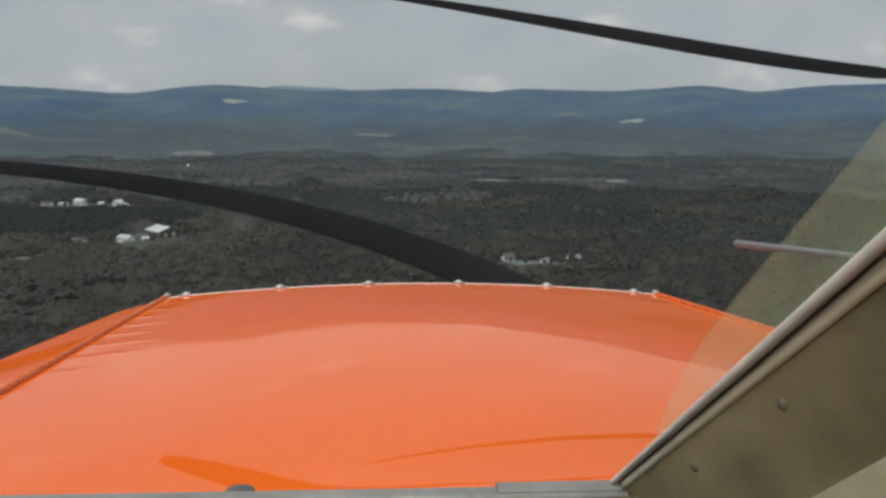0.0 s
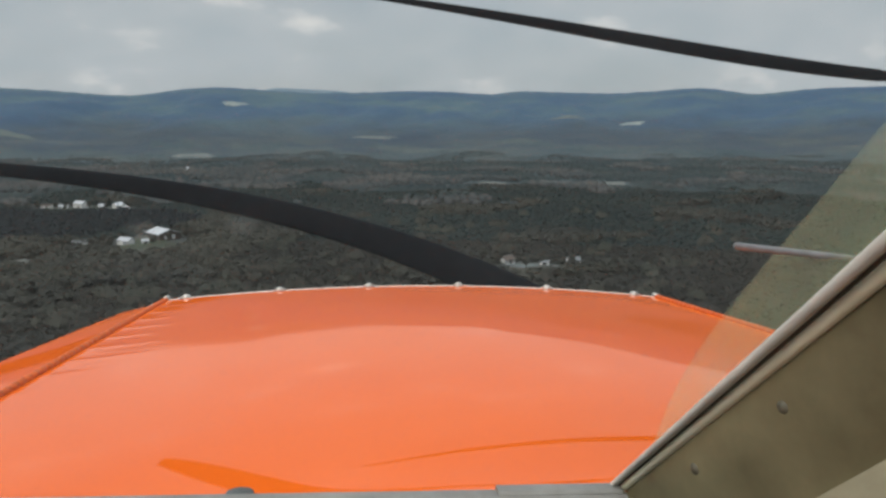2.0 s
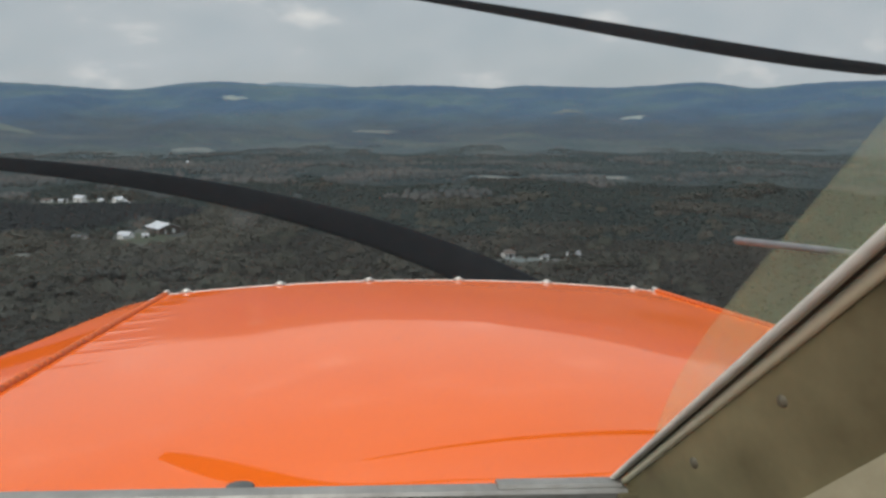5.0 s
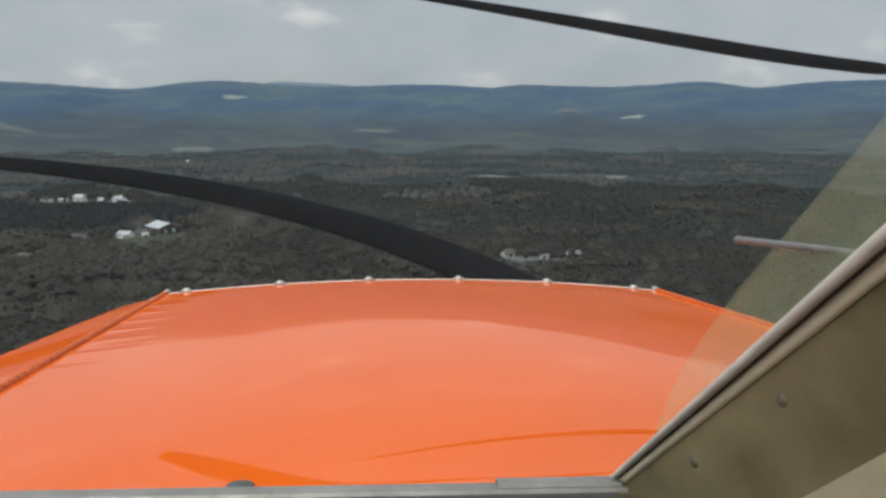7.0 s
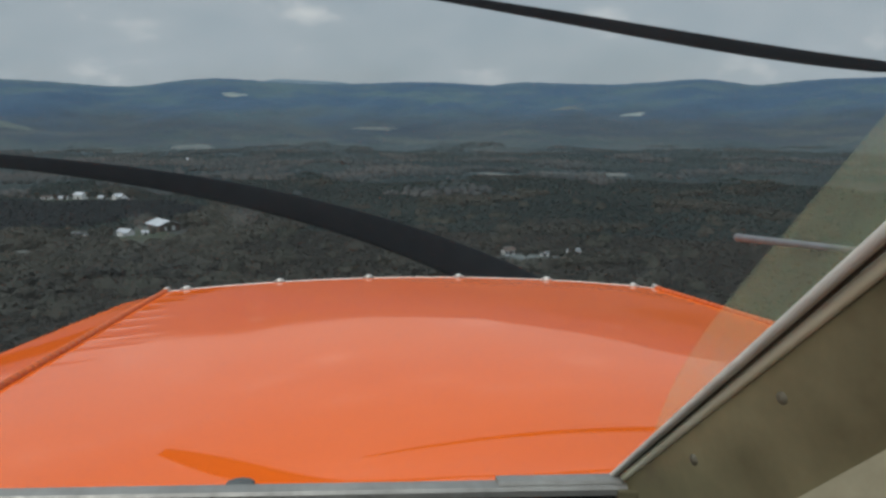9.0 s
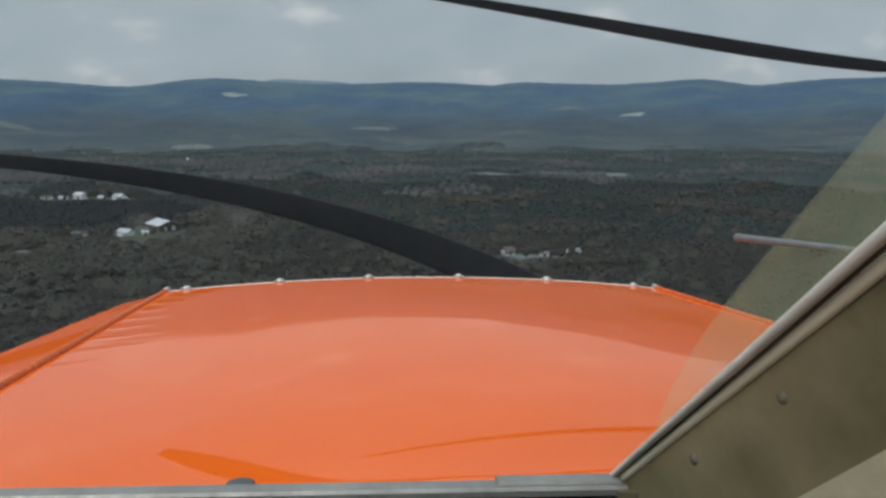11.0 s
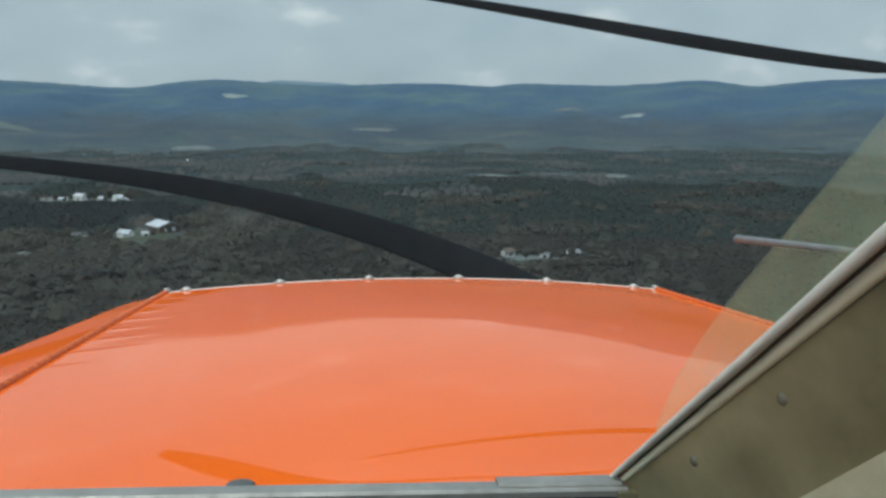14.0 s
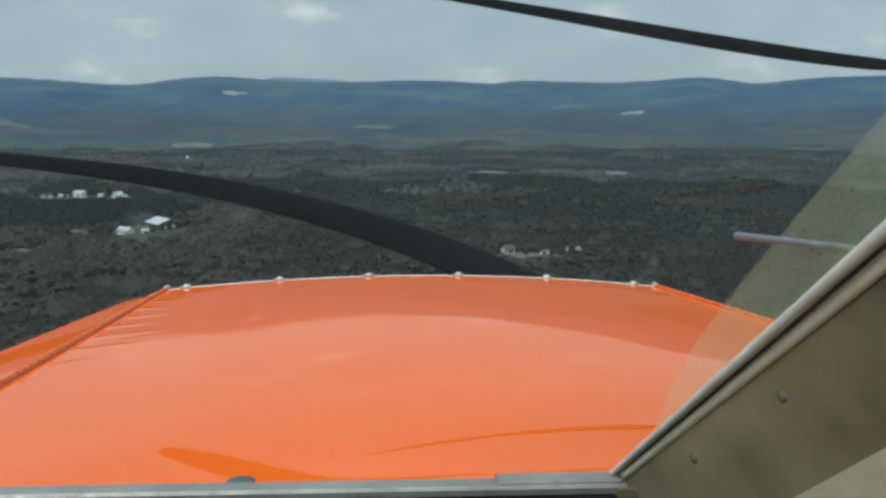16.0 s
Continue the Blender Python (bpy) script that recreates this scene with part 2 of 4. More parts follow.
M_GREEN = mat_plain("green_meadow", (0.065, 0.083, 0.082), (0.090, 0.108, 0.102), 0.03, 0.95, 0.3, 0.3, 0.1)
M_YARD = mat_plain("rough_grass", (0.0340, 0.0425, 0.0289), (0.0510, 0.0578, 0.0408), 0.06, 0.95, 0.4, 0.4, 0.1)
M_GRAVEL = mat_plain("pale_gravel", (0.095, 0.100, 0.092), (0.150, 0.152, 0.138), 0.2, 0.95, 0.3, 0.1, 0.1)
M_ROOF = mat_plain("white_sheet_roof", (0.30, 0.32, 0.34), (0.42, 0.43, 0.44), 0.4, 0.5, 0.2, 0.02)
M_WHITE = mat_plain("white_siding", (0.496, 0.496, 0.480), (0.600, 0.600, 0.584), 0.5, 0.7, 0.2, 0.02)
M_SLATE = mat_plain("dull_grey_roofing", (0.10, 0.11, 0.115), (0.16, 0.17, 0.172), 0.5, 0.7, 0.2, 0.02)
M_BARNRED = mat_plain("brown_timber", (0.065, 0.050, 0.042), (0.11, 0.085, 0.070), 0.5, 0.85, 0.2, 0.02)
M_WINDOW = mat_plain("dark_glazing", (0.02, 0.025, 0.03), (0.04, 0.045, 0.05), 0.7, 0.15, 0.0)


# ---- mesh helpers ----
def part(name, bm, material, parent=None, label="", smooth=False):
    me = bpy.data.meshes.new(name)
    bmesh.ops.recalc_face_normals(bm, faces=bm.faces)
    for f_ in bm.faces:
        f_.smooth = smooth
    bm.to_mesh(me)
    bm.free()
    me.materials.append(material)
    ob = new(name, me)
    if parent:
        ob.parent = parent
    return tagged(ob, label)


def box(size, at=(0, 0, 0), bevel=0.0, turn=None):
    bm = bmesh.new()
    bmesh.ops.create_cube(bm, size=1, matrix=Matrix.Diagonal((*size, 1)))
    if bevel:
        bmesh.ops.bevel(bm, geom=bm.edges[:], offset=bevel, segments=2, affect="EDGES", profile=0.6)
    bm.transform(Matrix.Translation(at) @ (turn.to_4x4() if turn else Matrix()))
    return bm


def skin(fn, nu, nv, thick):
    """A sheet with thickness from fn(u, v) -> point, both in 0..1."""
    bm = bmesh.new()
    rows = [[bm.verts.new(fn(i / nu, j / nv)) for j in range(nv + 1)] for i in range(nu + 1)]
    for i in range(nu):
        for j in range(nv):
            bm.faces.new((rows[i][j], rows[i + 1][j], rows[i + 1][j + 1], rows[i][j + 1]))
    bmesh.ops.recalc_face_normals(bm, faces=bm.faces)
    bmesh.ops.solidify(bm, geom=bm.faces[:], thickness=thick)
    return bm


def sweep(path, section, up=(0, 0, 1), closed_ends=True):
    """Sections [(a, b), ...] per path point, a along the side, b along the up direction."""
    bm = bmesh.new()
    rings = []
    for i, p in enumerate(path):
        d = (path[min(i + 1, len(path) - 1)] - path[max(i - 1, 0)]).normalized()
        side = d.cross(Vector(up)).normalized()
        u_ = side.cross(d).normalized()
        sec = section(i / (len(path) - 1))
        rings.append([bm.verts.new(p + side * a_ + u_ * b_) for a_, b_ in sec])
    n = len(rings[0])
    for r0, r1 in zip(rings, rings[1:]):
        for k in range(n):
            bm.faces.new((r0[k], r0[(k + 1) % n], r1[(k + 1) % n], r1[k]))
    if closed_ends:
        bm.faces.new(rings[0][::-1])
        bm.faces.new(rings[-1])
    return bm


def disc(r, n=8):
    return [(r * math.cos(2 * math.pi * k / n), r * math.sin(2 * math.pi * k / n)) for k in range(n)]


def bezier(t, *p):
    p = [Vector(q) for q in p]
    while len(p) > 1:
        p = [a_.lerp(b_, t) for a_, b_ in zip(p, p[1:])]
    return p[0]


# ---- the land ----
RIDGE = ((-60, .046), (-45, .043), (-36, .040), (-29.5, .0417), (-27.6, .0406), (-25.2, .0382), (-23.2, .0358), (-21.4, .0359), (-19.6,
         .0410), (-17.9, .0451), (-16, .0472), (-13.9, .0453), (-11.6, .0419), (-9.2, .0401), (-5.9, .0411), (-2.2, .0441), (0.7, .0434), (2.3,
         .0412), (3.5, .0394), (4.8, .0425), (6, .0435), (8.9, .0411), (12.1, .0390), (15.2, .0413), (17.3, .0442), (18.6, .0442), (20, .0409),
         (21.7, .0355), (23.1, .0381), (24.6, .0409), (26.6, .0428), (29.4, .0433), (36, .047), (45, .046), (60, .044))


def fbm(x, y, size, seed):
    """Smooth rolling noise of about +-1, a sum of turned waves."""
    rng = np.random.RandomState(seed)
    out = np.zeros_like(x)
    amp, tot = 1.0, 0.0
    for octave in range(5):
        for _ in range(3):
            th, ph = rng.uniform(0, 6.28, 2)
            k = 6.28 / size * (1.9 ** octave) * rng.uniform(0.8, 1.25)
            out += amp * np.sin(k * (x * math.cos(th) + y * math.sin(th)) + ph + 1.3 * np.sin(k * 0.6 * (y * math.cos(th) - x * math.sin(th)) + 2 * ph))
        tot += amp * 1.7
        amp *= 0.5
    return out / tot


def step(v, a_, b_):
    s = np.clip((v - a_) / (b_ - a_), 0, 1)
    return s * s * (3 - 2 * s)


def land(x, y):
    """Height of the ground: a wooded valley, then a long ridge on every side."""
    x, y = np.asarray(x, float), np.asarray(y, float)
    r = np.hypot(x, y)
    az = np.degrees(np.arctan2(x, y))
    # the crest line, rounded off between its knots
    ring = np.linspace(-180, 180, 1441)
    line = np.interp(ring, [q[0] for q in RIDGE], [q[1] for q in RIDGE])
    line = np.convolve(np.pad(line, 4, mode="edge"), np.array((1, 2, 3, 4, 5, 4, 3, 2, 1)) / 25.0, "valid")
    crest = np.interp(az, ring, line)
    fold = np.radians(az) * 4200
    crest_r = 4250 + 180 * np.sin(fold / 900.0) - 250 * step(az, -8, 2)
    top = ALT + crest * crest_r - 9 + 3.5 * fbm(x, y, 110, 12)
    z = 5.0 * fbm(x, y, 700, 3) + 6 * step(r, 1200, 2300) * (1 + fbm(x, y, 900, 5))
    lift = step(r, 2250, 4150)
    lift = lift * (1 + (0.15 * fbm(x, y, 800, 8) + 0.07 * fbm(x, y, 260, 9)) * (1 - step(r, 3200, 3850)))
    z = z * (1 - lift) + top * np.clip(lift, 0, 1.0)
    z = z - 130 * step(r, crest_r + 150, crest_r + 700)
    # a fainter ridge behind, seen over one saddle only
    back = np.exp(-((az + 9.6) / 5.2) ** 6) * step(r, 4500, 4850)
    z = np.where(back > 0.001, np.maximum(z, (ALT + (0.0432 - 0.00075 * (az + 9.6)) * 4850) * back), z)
    return z


def ground_mesh():
    rad = np.concatenate([np.linspace(0, 300, 4)[1:], np.linspace(330, 2200, 60), np.linspace(2222, 3000, 40), np.linspace(3030, 4980, 56)])
    ang = np.radians(np.concatenate([np.linspace(-40, 40, 221), np.linspace(40, 320, 57)[1:-1]]))
    rr, aa = np.meshgrid(rad, ang, indexing="ij")
    x, y = rr * np.sin(aa), rr * np.cos(aa)
    z = land(x, y)
    v = np.stack([x.ravel(), y.ravel(), z.ravel()], 1)
    v = np.vstack([v, [[0, 0, float(land(0.0, 0.0))]]])
    na, nr = len(ang), len(rad)
    faces = []
    for i in range(nr - 1):
        for j in range(na):
            k = (j + 1) % na
            faces.append((i * na + j, i * na + k, (i + 1) * na + k, (i + 1) * na + j))
    faces += [(nr * na, (j + 1) % na, j) for j in range(na)]
    me = bpy.data.meshes.new("ground")
    me.from_pydata(v.tolist(), [], faces)
    for p in me.polygons:
        p.use_smooth = True
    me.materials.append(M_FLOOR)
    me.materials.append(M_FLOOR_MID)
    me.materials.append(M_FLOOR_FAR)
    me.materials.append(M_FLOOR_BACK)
    # rings farther out take the haze-tinted materials
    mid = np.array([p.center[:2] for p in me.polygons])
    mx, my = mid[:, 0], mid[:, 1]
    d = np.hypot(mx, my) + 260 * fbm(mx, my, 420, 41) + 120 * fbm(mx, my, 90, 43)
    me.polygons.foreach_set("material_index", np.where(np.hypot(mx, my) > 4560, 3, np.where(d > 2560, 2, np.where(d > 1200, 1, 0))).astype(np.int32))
    return tagged(new("ground", me), "dark wooded valley floor rising to long ridges", "ground", kind="structure")


ground_mesh()

# clearings: x, y, half length, half depth, turn, material, name, label
CLEAR = [(-721, 2249, 75, 80, 15, M_PALE, "field", "pale dry pasture between dark woods"),
         (-1415, 2501, 110, 60, 0, M_GREEN, "field", "green meadow at the edge of the woods"),
         (83, 1290, 46, 46, 4, M_GRAVEL, "gravel_yard", "pale gravel yard beside a road in the woods"),
         (199, 1360, 44, 44, -3, M_GRAVEL, "gravel_yard", "narrow pale gravel yard in the woods"),
         (290, 1300, 24, 44, 5, M_GRAVEL, "gravel_yard", "narrow pale gravel yard in the woods"),
         (-242, 2780, 85, 34, 0, M_PALE, "field", "pale hay field at the foot of the ridge"),
         (-890, 3320, 60, 42, 0, M_FIELD, "clearing", "pale clearing high on the wooded ridge"),
         (498, 3105, 85, 26, 0, M_PALE, "clearing", "long clearing on the wooded slope"),
         (734, 3005, 52, 42, 0, M_FIELD, "clearing", "bright clearing on the wooded slope"),
         (-246, 634, 30, 50, 20, M_YARD, "farm_yard", "rough grass yard round a barn"),
         (-440, 937, 66, 36, 0, M_YARD, "farm_yard", "rough grass yards round white farm buildings"),
         (-292, 612, 16, 18, 15, M_GRAVEL, "gravel_yard", "pale gravel yard under trees"),
         (-314, 552, 18, 16, 10, M_GRAVEL, "gravel_yard", "pale gravel lane between trees"),
         (62, 536, 30, 22, 5, M_PALE, "farm_yard", "pale dry yard round small houses")]


def in_clear(x, y, grow=1.0):
    out = np.zeros(np.shape(x), bool)
    for cx, cy, hx, hy, turn, *_ in CLEAR:
        c, s = math.cos(radians(turn)), math.sin(radians(turn))
        u, v = (x - cx) * c + (y - cy) * s, -(x - cx) * s + (y - cy) * c
        out |= (u / (hx * grow)) ** 2 + (v / (hy * grow)) ** 2 < 1
    return out


def clearing(cx, cy, hx, hy, turn, material, name, label):
    bm = bmesh.new()
    c, s = math.cos(radians(turn)), math.sin(radians(turn))
    rng = random.Random(int(cx * 7 + cy))
    lob = [rng.uniform(0, 6.28) for _ in range(3)]
    wob = [0.86 + 0.16 * math.sin(3 * k / 28 * 6.283 + lob[0]) + 0.10 * math.sin(5 * k / 28 * 6.283 + lob[1]) + rng.uniform(-.08, .08) for k in range(28)]
    rings = []
    for q in (0.25, 0.5, 0.75, 1.0):
        ring = []
        for k in range(28):
            th = 2 * math.pi * k / 28
            u, v = hx * q * wob[k] * math.cos(th), hy * q * wob[k] * math.sin(th)
            x, y = cx + u * c - v * s, cy + u * s + v * c
            ring.append(bm.verts.new((x, y, float(land(x, y)) + ((0.8 if cy < 2000 else 3.5) if q < 1 else -0.5))))
        rings.append(ring)
    bm.faces.new(rings[0])
    for r0, r1 in zip(rings, rings[1:]):
        for k in range(28):
            bm.faces.new((r0[k], r0[(k + 1) % 28], r1[(k + 1) % 28], r1[k]))
    tagged(part(name, bm, material, smooth=True), label, "field", kind="structure")


for row in CLEAR:
    clearing(*row)


# ---- woods ----
def crown_shape(kind, seed):
    """One low crown as points and triangles: lumpy, or sprays of leaves, one metre tall."""
    rng = random.Random(seed)
    bm = bmesh.new()
    if kind == "tuft":
        made = bmesh.ops.create_icosphere(bm, subdivisions=1, radius=0.42)["verts"]
        for v in made:
            v.co = Vector((v.co.x * rng.uniform(0.8, 1.3), v.co.y * rng.uniform(0.8, 1.3), 0.35 + v.co.z * rng.uniform(0.7, 1.1)))
    if kind in ("fine", "leafy", "brush", "round"):
        n, top, r0, r1 = {"round": (70, 0.98, 0.05, 0.10), "fine": (96, 0.96, 0.08, 0.15), "leafy": (60, 0.94, 0.10, 0.18), "brush": (42, 0.72, 0.09, 0.17)}[kind]
        for i in range(n):  # sprays of leaves at all angles
            th, zz = rng.uniform(0, 6.283), rng.uniform(0.22, top)
            off = 0.42 * rng.uniform(0.1, 1) ** 0.6 * math.sqrt(max(0.06, 1 - ((zz - 0.45) / 0.6) ** 2))
            at = Vector((off * math.cos(th), off * math.sin(th), zz))
            turn = Matrix.Rotation(rng.uniform(0, 6.283), 3, Vector((rng.uniform(-1, 1), rng.uniform(-1, 1), rng.uniform(-1, 1))).normalized())
            r = rng.uniform(r0, r1)
            tip = [at + turn @ (Vector((math.cos(2.094 * k), math.sin(2.094 * k), 0)) * (r * rng.uniform(0.7, 1.4))) for k in range(3)]
            if (tip[1] - tip[0]).cross(tip[2] - tip[0]).z < 0:
                tip.reverse()
            bm.faces.new([bm.verts.new(q) for q in tip])
    if kind in ("small", "round"):
        lumps = 5 if kind == "round" else 2
        for i in range(lumps):
            th = 6.283 * i / lumps + rng.uniform(-.4, .4)
            off = 0.0 if i == 0 else rng.uniform(0.16, 0.26)
            r = rng.uniform(0.17, 0.25) if kind == "round" else rng.uniform(0.22, 0.31)
            made = bmesh.ops.create_icosphere(bm, subdivisions=1, radius=r)["verts"]
            for v in made:
                v.co = v.co * rng.uniform(0.72, 1.2)
                v.co.z *= 1.15
                v.co += Vector((off * math.cos(th), off * math.sin(th), rng.uniform(0.42, 0.68)))
    bmesh.ops.triangulate(bm, faces=bm.faces)
    bm.verts.index_update()
    pts = np.array([v.co[:] for v in bm.verts])
    tri = np.array([[v.index for v in f_.verts] for f_ in bm.faces])
    bm.free()
    return pts, tri


def woods(name, r0, r1, spacing, size, shapes, where, material, label, seed, half=36.0, spread=1.3, soft=0.85, sunk=0.12):
    rng = np.random.RandomState(seed)
    xs = np.arange(-r1, r1, spacing)
    ys = np.arange(0, r1, spacing)
    gx, gy = np.meshgrid(xs, ys)
    gx = (gx + rng.uniform(-.48, .48, gx.shape) * spacing).ravel()
    gy = (gy + rng.uniform(-.48, .48, gy.shape) * spacing).ravel()
    r, az = np.hypot(gx, gy), np.degrees(np.arctan2(gx, gy))
    ok = (r >= r0) & (r < r1) & (np.abs(az) < half) & ~in_clear(gx, gy, 0.97) & where(gx, gy)
    gx, gy = gx[ok], gy[ok]
    gz = land(gx, gy)
    stand = fbm(gx, gy, 260, 21)
    n = len(gx)
    s = size * rng.uniform(0.82, 1.14, n) * (1 + 0.22 * stand) * np.where(in_clear(gx, gy, 1.5), 0.55, 1.0) * (1 - 0.5 * step(np.hypot(gx, gy), 1600, 2400))
    wide = spread * rng.uniform(0.82, 1.18, n)
    th = rng.uniform(0, 6.28, n)
    pick = np.where(stand + rng.uniform(-.5, .5, n) > 0.05, 0, 1)
    pick = pick * (len(shapes) // 2) + rng.randint(0, len(shapes) // 2, n)
    V, F, N, base = [], [], [], 0
    for k, (p, tri) in enumerate(shapes):
        sel = np.where(pick == k)[0]
        if not len(sel):
            continue
        c, sn = np.cos(th[sel])[:, None], np.sin(th[sel])[:, None]
        w = (s[sel] * wide[sel])[:, None]
        X = gx[sel][:, None] + w * (p[None, :, 0] * c - p[None, :, 1] * sn)
        Y = gy[sel][:, None] + w * (p[None, :, 0] * sn + p[None, :, 1] * c)
        Z = gz[sel][:, None] + s[sel][:, None] * (p[None, :, 2] - sunk)
        V.append(np.stack([X, Y, Z], -1).reshape(-1, 3))
        # leaves shade as one soft crown, not as facets
        q = p - np.array((0, 0, 0.35))
        q = q / np.maximum(1e-6, np.linalg.norm(q, axis=1))[:, None] * (1 - soft) + np.array((0, 0, soft))
        N.append(np.stack([q[None, :, 0] * c - q[None, :, 1] * sn, q[None, :, 0] * sn + q[None, :, 1] * c, np.broadcast_to(q[None, :, 2], X.shape)], -1).reshape(-1, 3))
        F.append((tri[None] + (np.arange(len(sel)) * len(p))[:, None, None] + base).reshape(-1, 3))
        base += len(sel) * len(p)
    V, F, N = np.vstack(V), np.vstack(F), np.vstack(N)
    me = bpy.data.meshes.new(name)
    me.vertices.add(len(V))
    me.vertices.foreach_set("co", V.astype(np.float32).ravel())
    me.loops.add(F.size)
    me.loops.foreach_set("vertex_index", F.astype(np.int32).ravel())
    me.polygons.add(len(F))
    me.polygons.foreach_set("loop_start", np.arange(0, F.size, 3, dtype=np.int32))
    me.polygons.foreach_set("use_smooth", np.full(len(F), True))
    me.update(calc_edges=True)
    me.normals_split_custom_set_from_vertices((N / np.linalg.norm(N, axis=1)[:, None]).tolist())
    me.materials.append(material)
    return tagged(new(name, me), label, "woods", kind="stuff")


ROUND = [crown_shape("round", 30 + i) for i in range(4)]
TUFT = [crown_shape("tuft", 40 + i) for i in range(3)]
FINE = [crown_shape("fine", 50 + i) for i in range(4)]
LEAFY = [crown_shape("leafy", 60 + i) for i in range(3)]
BRUSH = [crown_shape("brush", 80 + i) for i in range(4)]
SMALL = [crown_shape("small", 20 + i) for i in range(3)]


def young(x, y):
    """Stands of pale young leaf trees round the near farm."""
    f_ = fbm(x, y, 240, 31)
    return f_ + 1.25 * np.exp(-((x + 290) / 170) ** 2 - ((y - 560) / 190) ** 2) + 0.5 * np.exp(-((x - 60) / 90) ** 2 - ((y - 520) / 40) ** 2) > 0.55


def bare(x, y):
    """Grey leafless woods on the farm side of the valley and along the road."""
    f_ = fbm(x, y, 330, 33)
    return f_ + 0.75 * np.exp(-((x + 620) / 520) ** 2 - ((y - 1500) / 420) ** 2) + 0.6 * np.exp(-((x - 150) / 420) ** 2 - ((y - 1420) / 90) ** 2) > 0.45


def firs(x, y):
    """A dark stand of firs between the two farms."""
    return ((x + 440) / 190) ** 2 + ((y - 775) / 125) ** 2 + 0.35 * fbm(x, y, 120, 51) < 1


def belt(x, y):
    """Distance from the viewer, frayed so that the kinds of woods and their haze tints run into each other."""
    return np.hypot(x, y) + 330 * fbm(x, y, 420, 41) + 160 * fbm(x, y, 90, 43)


def nearer(x, y):
    """The frayed edge between the near woods and the valley's."""
    return np.hypot(x, y) + 150 * fbm(x, y, 300, 45) + 60 * fbm(x, y, 80, 47) < 1180


woods("near_woods", 260, 640, 7.6, 9.5, FINE, lambda x, y: ~young(x, y) & ~firs(x, y), M_WOOD_NEAR, "mixed dark woods of broadleaf trees and firs", 1, spread=1.5, sunk=0.60)
woods("undergrowth", 260, 1250, 6.4, 8.6, BRUSH + BRUSH, lambda x, y: nearer(x, y) & ~in_clear(x, y, 1.1) & ~firs(x, y), M_WOOD_UNDER, "dense grey-brown brush between the trees", 8, spread=1.9, sunk=0.42)
woods("middle_woods", 640, 1400, 8.4, 10, LEAFY + LEAFY, lambda x, y: nearer(x, y) & ~young(x, y) & ~firs(x, y) & ~(bare(x, y) & (y > 950)), M_WOOD_CENTRE, "dark mixed woods", 7, spread=1.6, sunk=0.60)
woods("young_woods", 260, 1150, 9.6, 12.5, FINE[:3] + LEAFY, lambda x, y: young(x, y) & ~firs(x, y) & ~(bare(x, y) & (y > 950)), M_WOOD_LIGHT, "pale young leaf trees round the farm", 4, spread=1.45, sunk=0.42)
woods("leaf_trees", 300, 900, 19.0, 12.5, ROUND, lambda x, y: (fbm(x, y, 70, 61) + 0.9 * np.exp(-((x + 230) / 190) ** 2 - ((y - 480) / 130) ** 2) + 0.5 * np.exp(-((x - 110) / 120) ** 2 - ((y - 430) / 60) ** 2) > 0.55) & ~firs(x, y) & ~in_clear(x, y, 1.3), M_WOOD_LEAF, "round pale green-brown leaf trees standing over the brush", 13, spread=1.25, sunk=0.28, soft=0.72)
woods("fir_stand", 480, 1100, 6.2, 11, LEAFY + LEAFY, firs, M_WOOD_FIR, "dense dark stand of firs between two farms", 11, spread=1.2, sunk=0.40)
woods("bare_woods", 950, 2450, 12.5, 12, SMALL + SMALL, lambda x, y: bare(x, y) & ((y > 950) | (np.hypot(x, y) > 1150)), M_WOOD_BARE, "grey leafless woods in the valley", 5, spread=1.15, sunk=0.24)


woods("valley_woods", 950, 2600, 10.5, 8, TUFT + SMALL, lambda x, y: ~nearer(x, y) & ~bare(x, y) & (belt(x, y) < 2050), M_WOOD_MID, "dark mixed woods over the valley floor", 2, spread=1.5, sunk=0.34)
woods("hazed_foothill_woods", 1500, 2450, 11.5, 5.0, SMALL + SMALL, lambda x, y: ~bare(x, y) & (belt(x, y) >= 2050) & (belt(x, y) < 2250), M_WOOD_FOOT, "woods at the foot of the hills, tinted blue-grey for haze", 6, spread=1.9, sunk=0.34)



# ---- farm buildings ----
def gable(length, depth, eave, rise, over=0.5):
    """Roof: two sloping slabs meeting at a ridge along x."""
    bm = bmesh.new()
    prof = [(-depth / 2 - over, eave - 0.15), (0, eave + rise), (depth / 2 + over, eave - 0.15), (depth / 2 + over, eave + 0.12), (0, eave + rise + 0.3), (-depth / 2 - over, eave + 0.12)]
    ends = [[bm.verts.new((sx * (length / 2 + over), y, z)) for y, z in prof] for sx in (-1, 1)]
    for k in range(6):
        bm.faces.new((ends[0][k], ends[0][(k + 1) % 6], ends[1][(k + 1) % 6], ends[1][k]))
    for end in ends:
        bm.faces.new((end[0], end[1], end[4], end[5]))
        bm.faces.new((end[1], end[2], end[3], end[4]))
    return bm


def walls(length, depth, eave, rise):
    bm = bmesh.new()
    prof = [(-depth / 2, -1.5), (depth / 2, -1.5), (depth / 2, eave), (0, eave + rise), (-depth / 2, eave)]
    ends = [[bm.verts.new((sx * length / 2, y, z)) for y, z in prof] for sx in (-1, 1)]
    for k in range(5):
        bm.faces.new((ends[0][k], ends[0][(k + 1) % 5], ends[1][(k + 1) % 5], ends[1][k]))
    for end in ends:
        bm.faces.new(end)
    return bm


